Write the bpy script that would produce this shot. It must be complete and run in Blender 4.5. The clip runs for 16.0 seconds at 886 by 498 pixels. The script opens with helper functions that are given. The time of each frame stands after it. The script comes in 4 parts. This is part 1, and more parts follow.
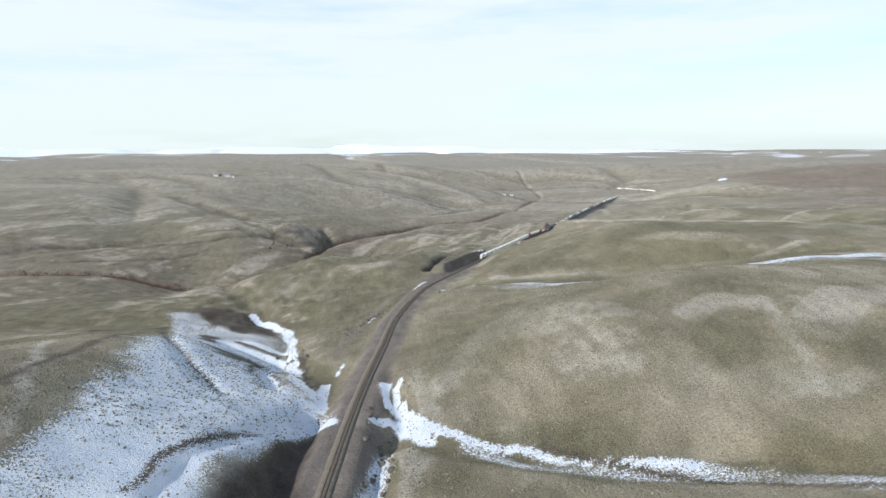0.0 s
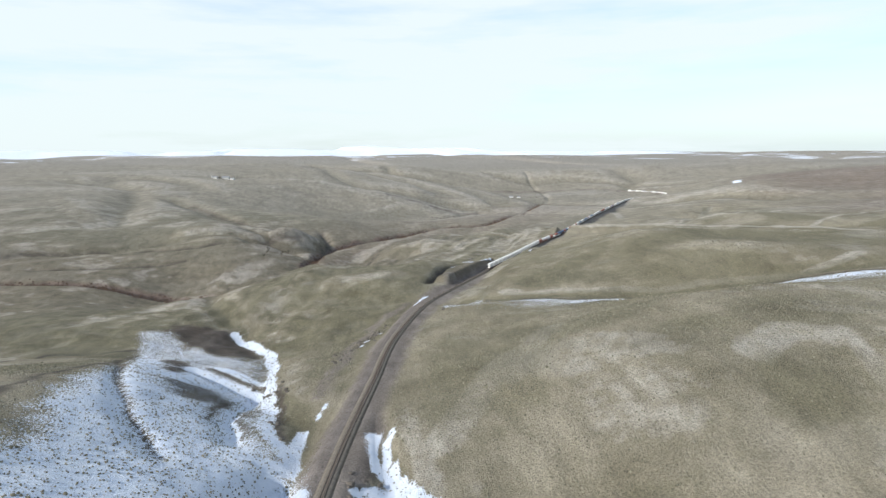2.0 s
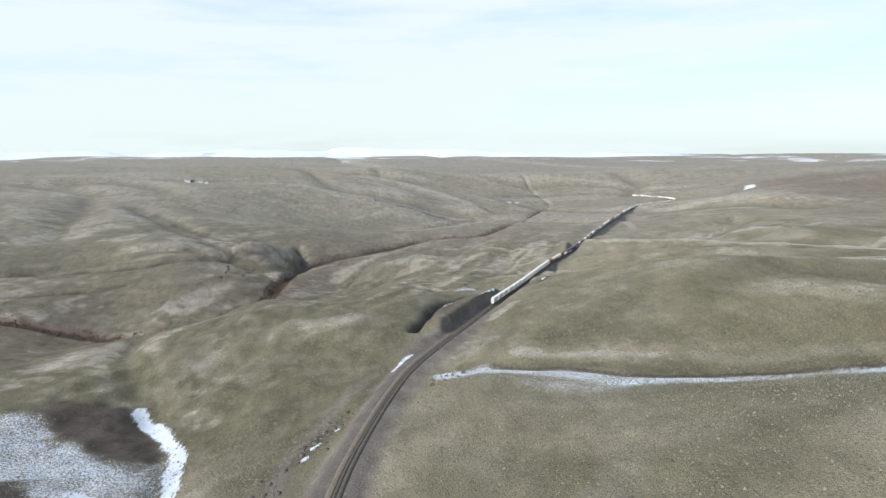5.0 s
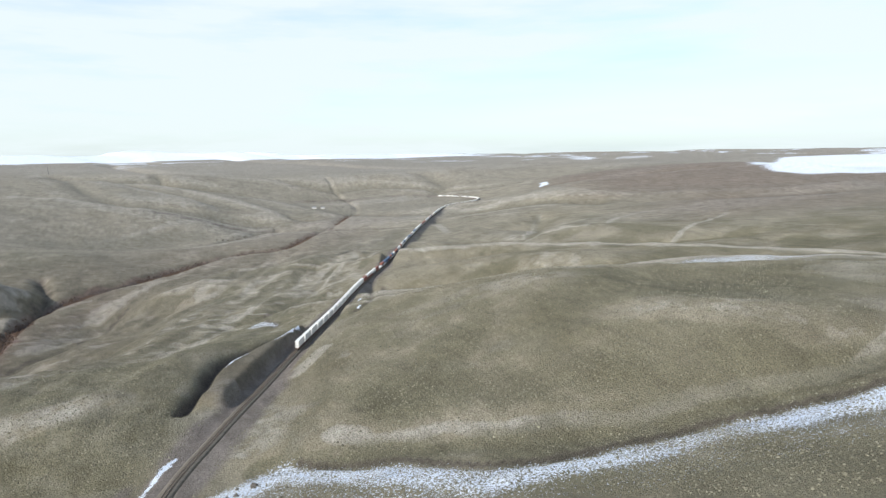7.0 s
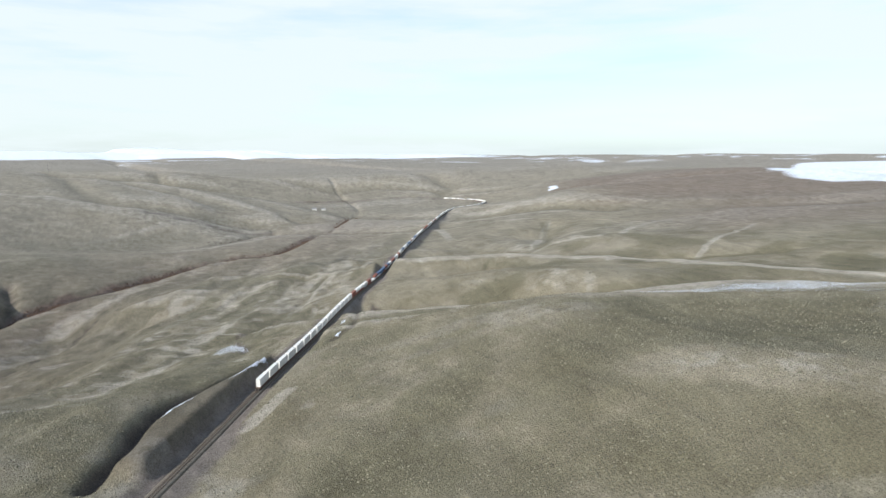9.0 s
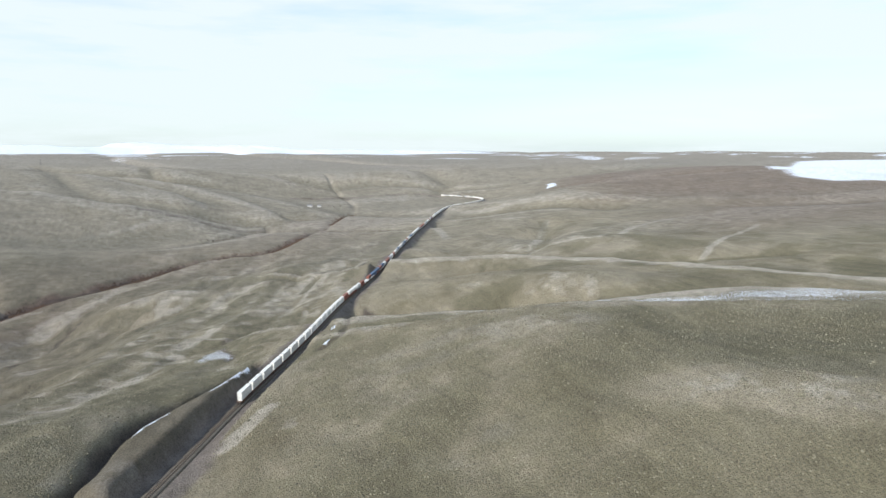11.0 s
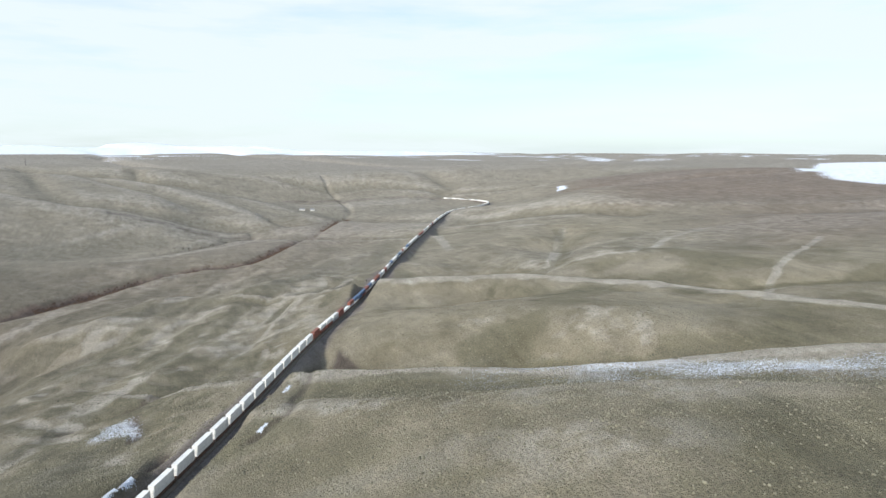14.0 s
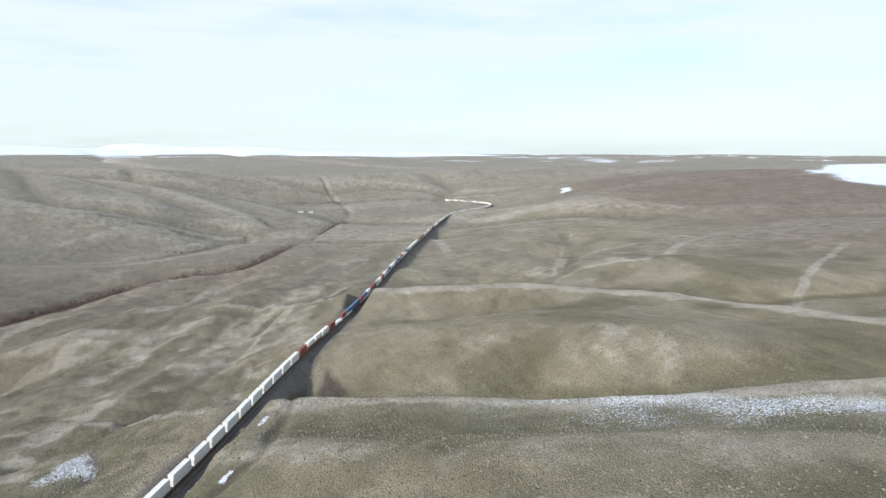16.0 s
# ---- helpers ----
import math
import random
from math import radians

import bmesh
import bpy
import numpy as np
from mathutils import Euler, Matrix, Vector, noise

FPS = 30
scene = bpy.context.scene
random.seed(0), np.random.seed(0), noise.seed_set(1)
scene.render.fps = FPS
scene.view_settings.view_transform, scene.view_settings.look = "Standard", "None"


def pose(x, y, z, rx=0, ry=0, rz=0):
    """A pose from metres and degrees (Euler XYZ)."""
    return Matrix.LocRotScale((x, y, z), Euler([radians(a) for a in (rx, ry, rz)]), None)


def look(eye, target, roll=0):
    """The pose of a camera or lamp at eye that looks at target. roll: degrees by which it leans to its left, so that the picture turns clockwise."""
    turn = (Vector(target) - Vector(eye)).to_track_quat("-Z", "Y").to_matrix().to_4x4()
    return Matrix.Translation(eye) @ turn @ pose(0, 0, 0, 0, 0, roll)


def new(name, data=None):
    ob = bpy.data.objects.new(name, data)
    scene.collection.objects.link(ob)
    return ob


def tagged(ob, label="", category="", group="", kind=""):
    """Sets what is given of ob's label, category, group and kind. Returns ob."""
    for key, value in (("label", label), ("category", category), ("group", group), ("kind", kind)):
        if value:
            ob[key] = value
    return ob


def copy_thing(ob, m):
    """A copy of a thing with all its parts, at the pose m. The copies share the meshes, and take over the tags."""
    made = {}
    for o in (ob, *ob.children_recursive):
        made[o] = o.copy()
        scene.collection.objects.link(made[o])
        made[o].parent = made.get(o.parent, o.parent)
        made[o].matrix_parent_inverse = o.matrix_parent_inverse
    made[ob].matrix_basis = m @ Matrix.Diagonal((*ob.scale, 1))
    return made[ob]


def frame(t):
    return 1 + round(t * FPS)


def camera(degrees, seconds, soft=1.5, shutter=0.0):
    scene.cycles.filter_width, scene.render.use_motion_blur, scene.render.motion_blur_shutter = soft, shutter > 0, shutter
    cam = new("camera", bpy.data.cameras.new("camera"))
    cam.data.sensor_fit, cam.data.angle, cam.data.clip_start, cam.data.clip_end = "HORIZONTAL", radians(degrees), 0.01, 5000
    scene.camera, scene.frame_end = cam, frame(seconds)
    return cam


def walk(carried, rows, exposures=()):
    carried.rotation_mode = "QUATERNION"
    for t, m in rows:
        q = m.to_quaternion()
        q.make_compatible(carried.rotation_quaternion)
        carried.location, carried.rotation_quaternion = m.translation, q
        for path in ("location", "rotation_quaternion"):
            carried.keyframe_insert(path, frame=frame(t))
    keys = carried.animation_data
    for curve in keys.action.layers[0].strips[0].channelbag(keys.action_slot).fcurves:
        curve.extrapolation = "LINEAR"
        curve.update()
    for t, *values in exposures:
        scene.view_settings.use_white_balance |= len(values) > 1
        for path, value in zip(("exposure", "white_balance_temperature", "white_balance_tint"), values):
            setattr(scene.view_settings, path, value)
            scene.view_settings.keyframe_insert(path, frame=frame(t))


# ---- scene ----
cam = camera(73.7, 16.0)
PATH = [
    (0, (-37.5, -141.8, 82.3), (-23.54, -44.25, 65.45), -0.28),
    (0.5, (-36.8, -136.9, 82.3), (-23.23, -39.27, 65.42), -0.30),
    (1, (-34.8, -128.1, 82.0), (-20.68, -30.50, 65.21), -0.39),
    (1.5, (-32.9, -115.9, 81.4), (-19.55, -18.22, 64.74), -0.30),
    (2, (-30.9, -102.4, 80.4), (-17.87, -4.67, 63.90), -0.35),
    (2.5, (-28.7, -88.0, 79.8), (-15.64, 9.79, 63.39), -0.35),
    (3, (-26.1, -73.3, 79.8), (-12.87, 24.47, 63.42), -0.44),
    (5.5, (-13.8, 10.0, 81.4), (1.01, 107.52, 65.20), 0.06),
    (6, (-10.4, 27.0, 81.3), (17.70, 121.56, 65.14), -0.37),
    (6.5, (-5.0, 42.7, 81.5), (36.03, 132.41, 65.29), -0.85),
    (7, (3.0, 57.9, 81.4), (47.42, 145.99, 65.09), -0.91),
    (7.5, (11.5, 71.3, 81.7), (55.20, 159.77, 65.39), -0.70),
    (8, (19.4, 82.4, 82.0), (63.12, 170.86, 65.70), -0.45),
    (8.5, (25.8, 91.8, 82.0), (69.42, 180.35, 65.84), -0.28),
    (9, (29.0, 96.2, 82.2), (72.32, 184.83, 66.02), -0.18),
    (11.5, (39.8, 115.4, 83.4), (83.61, 203.71, 66.53), 0.17),
    (12, (44.9, 125.4, 82.8), (88.93, 213.64, 66.04), 0.11),
    (12.5, (51.5, 137.9, 81.8), (95.48, 226.14, 65.21), 0.16),
    (13, (59.5, 152.5, 81.1), (103.22, 240.92, 64.43), 0.19),
    (13.5, (68.2, 169.3, 80.2), (111.62, 257.84, 63.55), 0.22),
    (14, (76.4, 185.0, 79.2), (119.58, 273.64, 62.68), 0.25),
    (14.5, (81.3, 193.9, 78.7), (124.38, 282.62, 62.29), 0.23),
    (15, (84.0, 198.9, 78.6), (127.02, 287.66, 62.24), 0.27),
    (15.5, (86.4, 203.3, 78.7), (129.38, 292.08, 62.37), 0.31),
    (16, (89.0, 207.8, 78.8), (131.86, 296.62, 62.45), 0.31),
]
walk(cam, [(t, look(eye, target, roll)) for t, eye, target, roll in PATH])

# ---------------------------------------------------------------- daylight
SUN_TURN, SUN_HIGH = radians(248), radians(31)      # from behind and to the left of the line
world = bpy.data.worlds.new("sky")
scene.world = world
world.use_nodes = True
wn, wl = world.node_tree.nodes, world.node_tree.links
wn.clear()
w_out, w_back = wn.new("ShaderNodeOutputWorld"), wn.new("ShaderNodeBackground")
w_sky = wn.new("ShaderNodeTexSky")
w_sky.sky_type, w_sky.sun_disc = "NISHITA", False
w_sky.sun_elevation, w_sky.sun_rotation = SUN_HIGH, SUN_TURN
w_sky.air_density, w_sky.dust_density, w_sky.altitude = 1.0, 1.5, 400
w_dim = wn.new("ShaderNodeMixRGB")
w_dim.blend_type, w_dim.inputs[0].default_value = "MULTIPLY", 1.0
w_dim.inputs[2].default_value = (0.17, 0.205, 0.235, 1)
wl.new(w_sky.outputs[0], w_dim.inputs[1])
# a thin high veil of cloud, streaked along the horizon
w_coord, w_map, w_noise, w_ramp = (wn.new(k) for k in ("ShaderNodeTexCoord", "ShaderNodeMapping", "ShaderNodeTexNoise", "ShaderNodeValToRGB"))
w_map.inputs["Scale"].default_value = (1.6, 1.6, 11.0)
w_map.inputs["Location"].default_value = (0.35, 0.2, 0.55)
wl.new(w_coord.outputs["Generated"], w_map.inputs[0])
wl.new(w_map.outputs[0], w_noise.inputs["Vector"])
w_noise.inputs["Scale"].default_value, w_noise.inputs["Detail"].default_value, w_noise.inputs["Roughness"].default_value = 1.15, 6, 0.55
w_ramp.color_ramp.elements[0].position, w_ramp.color_ramp.elements[0].color = 0.33, (0.45, 0.45, 0.45, 1)
w_ramp.color_ramp.elements[1].position, w_ramp.color_ramp.elements[1].color = 0.52, (0.96, 0.96, 0.96, 1)
wl.new(w_noise.outputs[0], w_ramp.inputs[0])
w_veil = wn.new("ShaderNodeMixRGB")
w_veil.inputs[2].default_value = (0.875, 0.98, 1.0, 1)
# the veil thins towards the zenith, above the view, to weaken sky fill
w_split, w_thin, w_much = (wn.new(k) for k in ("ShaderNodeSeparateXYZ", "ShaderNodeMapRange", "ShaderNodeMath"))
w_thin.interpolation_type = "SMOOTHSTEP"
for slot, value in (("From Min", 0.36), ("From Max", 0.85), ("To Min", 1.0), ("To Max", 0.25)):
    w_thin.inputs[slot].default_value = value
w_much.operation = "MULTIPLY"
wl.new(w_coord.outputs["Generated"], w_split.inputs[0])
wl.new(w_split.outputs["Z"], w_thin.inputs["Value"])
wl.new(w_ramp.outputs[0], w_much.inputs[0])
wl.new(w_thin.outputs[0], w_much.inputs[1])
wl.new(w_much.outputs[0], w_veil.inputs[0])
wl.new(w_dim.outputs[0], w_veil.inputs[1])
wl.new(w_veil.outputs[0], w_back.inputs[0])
w_back.inputs[1].default_value = 1.0
wl.new(w_back.outputs[0], w_out.inputs[0])

sun_data = bpy.data.lights.new("sun", "SUN")
sun_data.energy, sun_data.angle, sun_data.color = 4.9, radians(0.55), (1.0, 0.955, 0.88)
sun = new("sun", sun_data)
SUN_WAY = Vector((math.sin(SUN_TURN) * math.cos(SUN_HIGH), math.cos(SUN_TURN) * math.cos(SUN_HIGH), math.sin(SUN_HIGH)))
sun.matrix_world = look(SUN_WAY * 100, (0, 0, 0))


# ---------------------------------------------------------------- materials
def material(name, rough=0.9, metal=0.0):
    m = bpy.data.materials.new(name)
    m.use_nodes = True
    b = m.node_tree.nodes["Principled BSDF"]
    b.inputs["Roughness"].default_value, b.inputs["Metallic"].default_value = rough, metal
    b.inputs["Specular IOR Level"].default_value = 0.25
    return m, m.node_tree.nodes, m.node_tree.links, b


def noise_node(nodes, links, vector, scale, detail=4, rough=0.6):
    n = nodes.new("ShaderNodeTexNoise")
    n.inputs["Scale"].default_value, n.inputs["Detail"].default_value, n.inputs["Roughness"].default_value = scale, detail, rough
    links.new(vector, n.inputs["Vector"])
    return n.outputs[0]


def steps(nodes, links, value, *stops):
    r = nodes.new("ShaderNodeValToRGB")
    while len(r.color_ramp.elements) < len(stops):
        r.color_ramp.elements.new(0.5)
    for e, (at, colour) in zip(r.color_ramp.elements, stops):
        e.position = at
        e.color = (*colour, 1) if isinstance(colour, tuple) else (colour, colour, colour, 1)
    links.new(value, r.inputs[0])
    return r.outputs[0]


def blend(nodes, links, factor, a, b, mode="MIX"):
    n = nodes.new("ShaderNodeMixRGB")
    n.blend_type = mode
    for socket, v in zip(n.inputs, (factor, a, b)):
        if isinstance(v, (int, float)):
            socket.default_value = v if socket.type == "VALUE" else (v, v, v, 1)
        elif isinstance(v, tuple):
            socket.default_value = (*v, 1)
        else:
            links.new(v, socket)
    return n.outputs[0]


def calc(nodes, links, how, a, b):
    n = nodes.new("ShaderNodeMath")
    n.operation, n.use_clamp = how, True
    for socket, v in zip(n.inputs, (a, b)):
        if isinstance(v, (int, float)):
            socket.default_value = v
        else:
            links.new(v, socket)
    return n.outputs[0]


def bump(nodes, links, shader, height, strength, distance):
    n = nodes.new("ShaderNodeBump")
    n.inputs["Strength"].default_value, n.inputs["Distance"].default_value = strength, distance
    links.new(height, n.inputs["Height"])
    links.new(n.outputs[0], shader.inputs["Normal"])


def weathered(name, colour, rough=0.7, metal=0.0, scale=1.5, depth=0.02, vary=0.25, each=0.0, clumps=False):
    """A plain surface with stains, fine grain and, where asked, a shade of its own for each object."""
    m, nodes, links, b = material(name, rough, metal)
    at = nodes.new("ShaderNodeTexCoord").outputs["Object"]
    wide, fine = noise_node(nodes, links, at, scale, 5), noise_node(nodes, links, at, scale * 9, 3)
    dark = tuple(c * (1 - vary) for c in colour)
    lit = tuple(min(1, c * (1 + 0.4 * vary)) for c in colour)
    c = blend(nodes, links, steps(nodes, links, wide, (0.35, 0.0), (0.65, 1.0)), dark, lit)
    c = blend(nodes, links, 0.25, c, steps(nodes, links, fine, (0.3, tuple(v * 0.7 for v in colour)), (0.7, lit)))
    if each:
        info = nodes.new("ShaderNodeObjectInfo")
        c = blend(nodes, links, 1.0, c, steps(nodes, links, info.outputs["Random"], (0.0, 1 - each), (1.0, 1.0)), "MULTIPLY")
    if clumps:
        lump = nodes.new("ShaderNodeNewGeometry").outputs["Random Per Island"]
        c = blend(nodes, links, 1.0, c, steps(nodes, links, lump, (0.0, 0.45), (0.6, 0.85), (1.0, 1.15)), "MULTIPLY")
    links.new(c, b.inputs["Base Color"])
    bump(nodes, links, b, fine, 0.4, depth)
    return m


def ground_material():
    """Winter steppe: sage and dry grass, bare soil, ballast dust and snow, with painted shade and far haze, by the
    masks of the sheet.
    """
    m, nodes, links, b = material("steppe", 0.95)
    at = nodes.new("ShaderNodeTexCoord").outputs["Object"]
    def mask(name):
        n = nodes.new("ShaderNodeAttribute")
        n.attribute_name = name
        return n.outputs["Fac"]
    huge = noise_node(nodes, links, at, 0.0045, 5, 0.6)
    wide = noise_node(nodes, links, at, 0.018, 6, 0.62)
    mid = noise_node(nodes, links, at, 0.085, 5, 0.65)
    tuft = noise_node(nodes, links, at, 1.15, 4, 0.65)
    fine = noise_node(nodes, links, at, 2.2, 2, 0.6)
    cells = nodes.new("ShaderNodeTexVoronoi")
    cells.inputs["Scale"].default_value = 0.95
    links.new(at, cells.inputs["Vector"])
    clump = cells.outputs["Distance"]
    sage = steps(nodes, links, wide, (0.30, (0.155, 0.136, 0.080)), (0.50, (0.225, 0.202, 0.132)), (0.72, (0.295, 0.268, 0.19)))
    straw = steps(nodes, links, mid, (0.30, (0.225, 0.19, 0.105)), (0.70, (0.36, 0.315, 0.205)))
    c = blend(nodes, links, steps(nodes, links, huge, (0.40, 0.0), (0.68, 0.55)), sage, straw)
    def ragged(value):
        """A mask with torn edges in place of soft ones."""
        shaken = calc(nodes, links, "ADD", value, calc(nodes, links, "MULTIPLY", mid, 0.9))
        return steps(nodes, links, shaken, (0.56, 0.0), (0.74, 0.7), (0.98, 1.0))
    c = blend(nodes, links, calc(nodes, links, "MULTIPLY", ragged(mask("pale")), 0.85), c, steps(nodes, links, mid, (0.3, (0.31, 0.285, 0.21)), (0.7, (0.45, 0.42, 0.325))))
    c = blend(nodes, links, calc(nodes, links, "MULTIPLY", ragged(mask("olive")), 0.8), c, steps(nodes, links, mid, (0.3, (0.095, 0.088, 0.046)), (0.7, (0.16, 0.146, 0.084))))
    # far ground turned grey, distance haze put into its colour
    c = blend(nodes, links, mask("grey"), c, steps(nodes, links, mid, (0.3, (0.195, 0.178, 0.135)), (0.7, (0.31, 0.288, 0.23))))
    c = blend(nodes, links, mask("russet"), c, steps(nodes, links, mid, (0.3, (0.10, 0.065, 0.05)), (0.7, (0.21, 0.15, 0.115))))
    # bare soil, taken darker so that it also carries the shade of sunless banks
    c = blend(nodes, links, mask("earth_shade"), c, steps(nodes, links, mid, (0.3, (0.036, 0.029, 0.024)), (0.7, (0.105, 0.085, 0.066))))
    c = blend(nodes, links, mask("ballast"), c, steps(nodes, links, mid, (0.3, (0.145, 0.125, 0.098)), (0.7, (0.235, 0.205, 0.165))))
    # runnels and bands of grass that follow the valley
    turn = nodes.new("ShaderNodeMapping")
    turn.inputs["Rotation"].default_value, turn.inputs["Scale"].default_value = (0, 0, radians(33)), (1.0, 0.22, 1.0)
    links.new(at, turn.inputs[0])
    bands = noise_node(nodes, links, turn.outputs[0], 0.11, 8, 0.68)
    c = blend(nodes, links, 1.0, c, steps(nodes, links, bands, (0.34, 0.80), (0.47, 0.98), (0.55, 1.0), (0.66, 1.18)), "MULTIPLY")
    blot = noise_node(nodes, links, at, 0.035, 9, 0.7)
    c = blend(nodes, links, 1.0, c, steps(nodes, links, blot, (0.36, 0.88), (0.50, 1.0), (0.64, 1.10)), "MULTIPLY")
    speck = steps(nodes, links, tuft, (0.30, 0.66), (0.50, 0.99), (0.70, 1.24))
    c = blend(nodes, links, 1.0, c, speck, "MULTIPLY")
    c = blend(nodes, links, 0.5, c, steps(nodes, links, clump, (0.05, 0.55), (0.5, 1.1)), "MULTIPLY")
    c = blend(nodes, links, 1.0, c, (0.985, 0.98, 1.10), "MULTIPLY")
    # snow lies between the tufts and is torn open at the rims
    torn = calc(nodes, links, "ADD", calc(nodes, links, "MULTIPLY", steps(nodes, links, tuft, (0.33, 0.0), (0.67, 1.0)), 0.52), calc(nodes, links, "MULTIPLY", steps(nodes, links, fine, (0.35, 0.0), (0.65, 1.0)), 0.30))
    lie = calc(nodes, links, "SUBTRACT", calc(nodes, links, "MULTIPLY", mask("snow"), 1.25), torn)
    cover = steps(nodes, links, calc(nodes, links, "ADD", lie, 0.0), (0.03, 0.0), (0.11, 1.0))
    # blue tint: skylight on snow turned from the sun, put into the colour
    white = steps(nodes, links, mid, (0.3, (0.56, 0.63, 0.75)), (0.7, (0.78, 0.82, 0.89)))
    c = blend(nodes, links, cover, c, white)
    links.new(c, b.inputs["Base Color"])
    relief = calc(nodes, links, "ADD", calc(nodes, links, "MULTIPLY", tuft, 0.6), calc(nodes, links, "MULTIPLY", fine, 0.4))
    bump(nodes, links, b, relief, 1.0, 1.1)
    return m


STEPPE = ground_material()
BALLAST = weathered("crushed_stone", (0.16, 0.14, 0.115), 0.95, 0, 0.6, 0.05, 0.35)
STEEL = weathered("worn_steel", (0.34, 0.30, 0.27), 0.45, 0.8, 2.0, 0.002, 0.3)
TIE = weathered("old_timber", (0.115, 0.092, 0.075), 0.9, 0, 3.0, 0.01, 0.4, 0.3)
WHITE = weathered("white_paint", (0.78, 0.78, 0.76), 0.5, 0, 0.5, 0.004, 0.14, 0.08)
GREY = weathered("grey_paint", (0.46, 0.48, 0.50), 0.55, 0, 0.5, 0.004, 0.2, 0.2)
RED = weathered("faded_red_paint", (0.27, 0.10, 0.075), 0.55, 0, 0.5, 0.004, 0.25, 0.2)
BLUE = weathered("faded_blue_paint", (0.10, 0.16, 0.27), 0.55, 0, 0.5, 0.004, 0.25, 0.2)
CAR = weathered("railcar_paint", (0.19, 0.12, 0.09), 0.7, 0, 0.7, 0.006, 0.35, 0.3)
IRON = weathered("dark_iron", (0.05, 0.045, 0.042), 0.7, 0.3, 2.0, 0.006, 0.3)
BRUSH = weathered("bare_brush", (0.13, 0.085, 0.062), 0.95, 0, 0.5, 0.05, 0.4, 0.3)
SAGE = weathered("sagebrush", (0.24, 0.222, 0.16), 0.95, 0, 0.3, 0.05, 0.4, 0.0, True)
BARK = weathered("bark", (0.11, 0.085, 0.065), 0.95, 0, 2.0, 0.03, 0.35)
CROWN = weathered("dark_foliage", (0.055, 0.055, 0.035), 0.95, 0, 0.8, 0.05, 0.4, 0.3)
ROCK = weathered("basalt", (0.16, 0.14, 0.12), 0.9, 0, 0.8, 0.08, 0.45, 0.3)
ROOF = weathered("sheet_roof", (0.33, 0.33, 0.34), 0.5, 0.3, 0.5, 0.01, 0.2, 0.2)
WALL = weathered("white_boards", (0.72, 0.71, 0.68), 0.8, 0, 0.5, 0.01, 0.2, 0.1)
GLASS = weathered("dark_glass", (0.03, 0.035, 0.04), 0.15, 0, 1.0, 0.001, 0.1)

# ---------------------------------------------------------------- the lie of the land
# Railway line: x, y and height of the rails, from behind the start to the far loop.
LINE = np.array([
    (-80, -140, 8), (-76, -60, 7), (-68, 5, 6), (-58, 71, 4.5), (-44, 144, 3), (-30, 219, 0), (-2, 311, -3.5),
    (26, 368, -5.5), (57, 424, -8), (92, 487, -10.5), (143, 573, -13.5), (208, 689, -18), (283, 808, -22),
    (345, 915, -26), (409, 1026, -28), (540, 1242, -32), (785, 1620, -39), (945, 1750, -41), (1043, 1866, -43),
    (1050, 1975, -44), (1000, 2080, -45), (900, 2145, -45), (740, 2180, -46), (500, 2240, -46)], float)
CREEK = np.array([
    (-900, 580), (-362, 623), (-259, 618), (-191, 625), (-143, 666), (-137, 746), (-125, 900), (-75, 985), (-5, 1060),
    (75, 1160), (170, 1230), (240, 1252), (349, 1425), (483, 1646), (640, 2000), (700, 2600)], float)


def spline(points, step):
    """A smooth line through points, about step metres from sample to sample."""
    p = np.vstack([2 * points[0] - points[1], points, 2 * points[-1] - points[-2]])
    out = []
    for i in range(1, len(p) - 2):
        n = max(2, int(np.linalg.norm(p[i + 1][:2] - p[i][:2]) / step))
        u = np.linspace(0, 1, n, endpoint=False)[:, None]
        a, b, c, d = p[i - 1], p[i], p[i + 1], p[i + 2]
        out.append(0.5 * (2 * b + (c - a) * u + (2 * a - 5 * b + 4 * c - d) * u ** 2 + (3 * b - a - 3 * c + d) * u ** 3))
    return np.vstack(out + [points[-1:]])


def to_line(x, y, line):
    """Distance of places from a line, the side (1: left of it), and the line's third value there."""
    best, side, third = np.full(x.shape, 1e9), np.zeros(x.shape), np.zeros(x.shape)
    for a, b in zip(line[:-1], line[1:]):
        dx, dy = b[0] - a[0], b[1] - a[1]
        u = np.clip(((x - a[0]) * dx + (y - a[1]) * dy) / (dx * dx + dy * dy), 0, 1)
        far = np.hypot(x - a[0] - u * dx, y - a[1] - u * dy)
        near = far < best
        best = np.where(near, far, best)
        side = np.where(near, np.sign(dx * (y - a[1]) - dy * (x - a[0])), side)
        if len(a) > 2:
            third = np.where(near, a[2] + u * (b[2] - a[2]), third)
    return best, side, third


def ramp(a, b, v):
    u = np.clip((v - a) / (b - a), 0, 1)
    return u * u * (3 - 2 * u)


def hill(x, y, cx, cy, height, rx, ry, turn):
    c, s = math.cos(turn), math.sin(turn)
    u, v = (x - cx) * c + (y - cy) * s, (y - cy) * c - (x - cx) * s
    return height * np.exp(-(u / rx) ** 2 - (v / ry) ** 2)


def lattice(ix, iy, seed):
    n = (ix * 374761393 + iy * 668265263 + seed * 974711) & 0x7FFFFFFF
    n = ((n ^ (n >> 13)) * 1274126177) & 0x7FFFFFFF
    return ((n ^ (n >> 16)) & 0xFFFF) / 65535.0


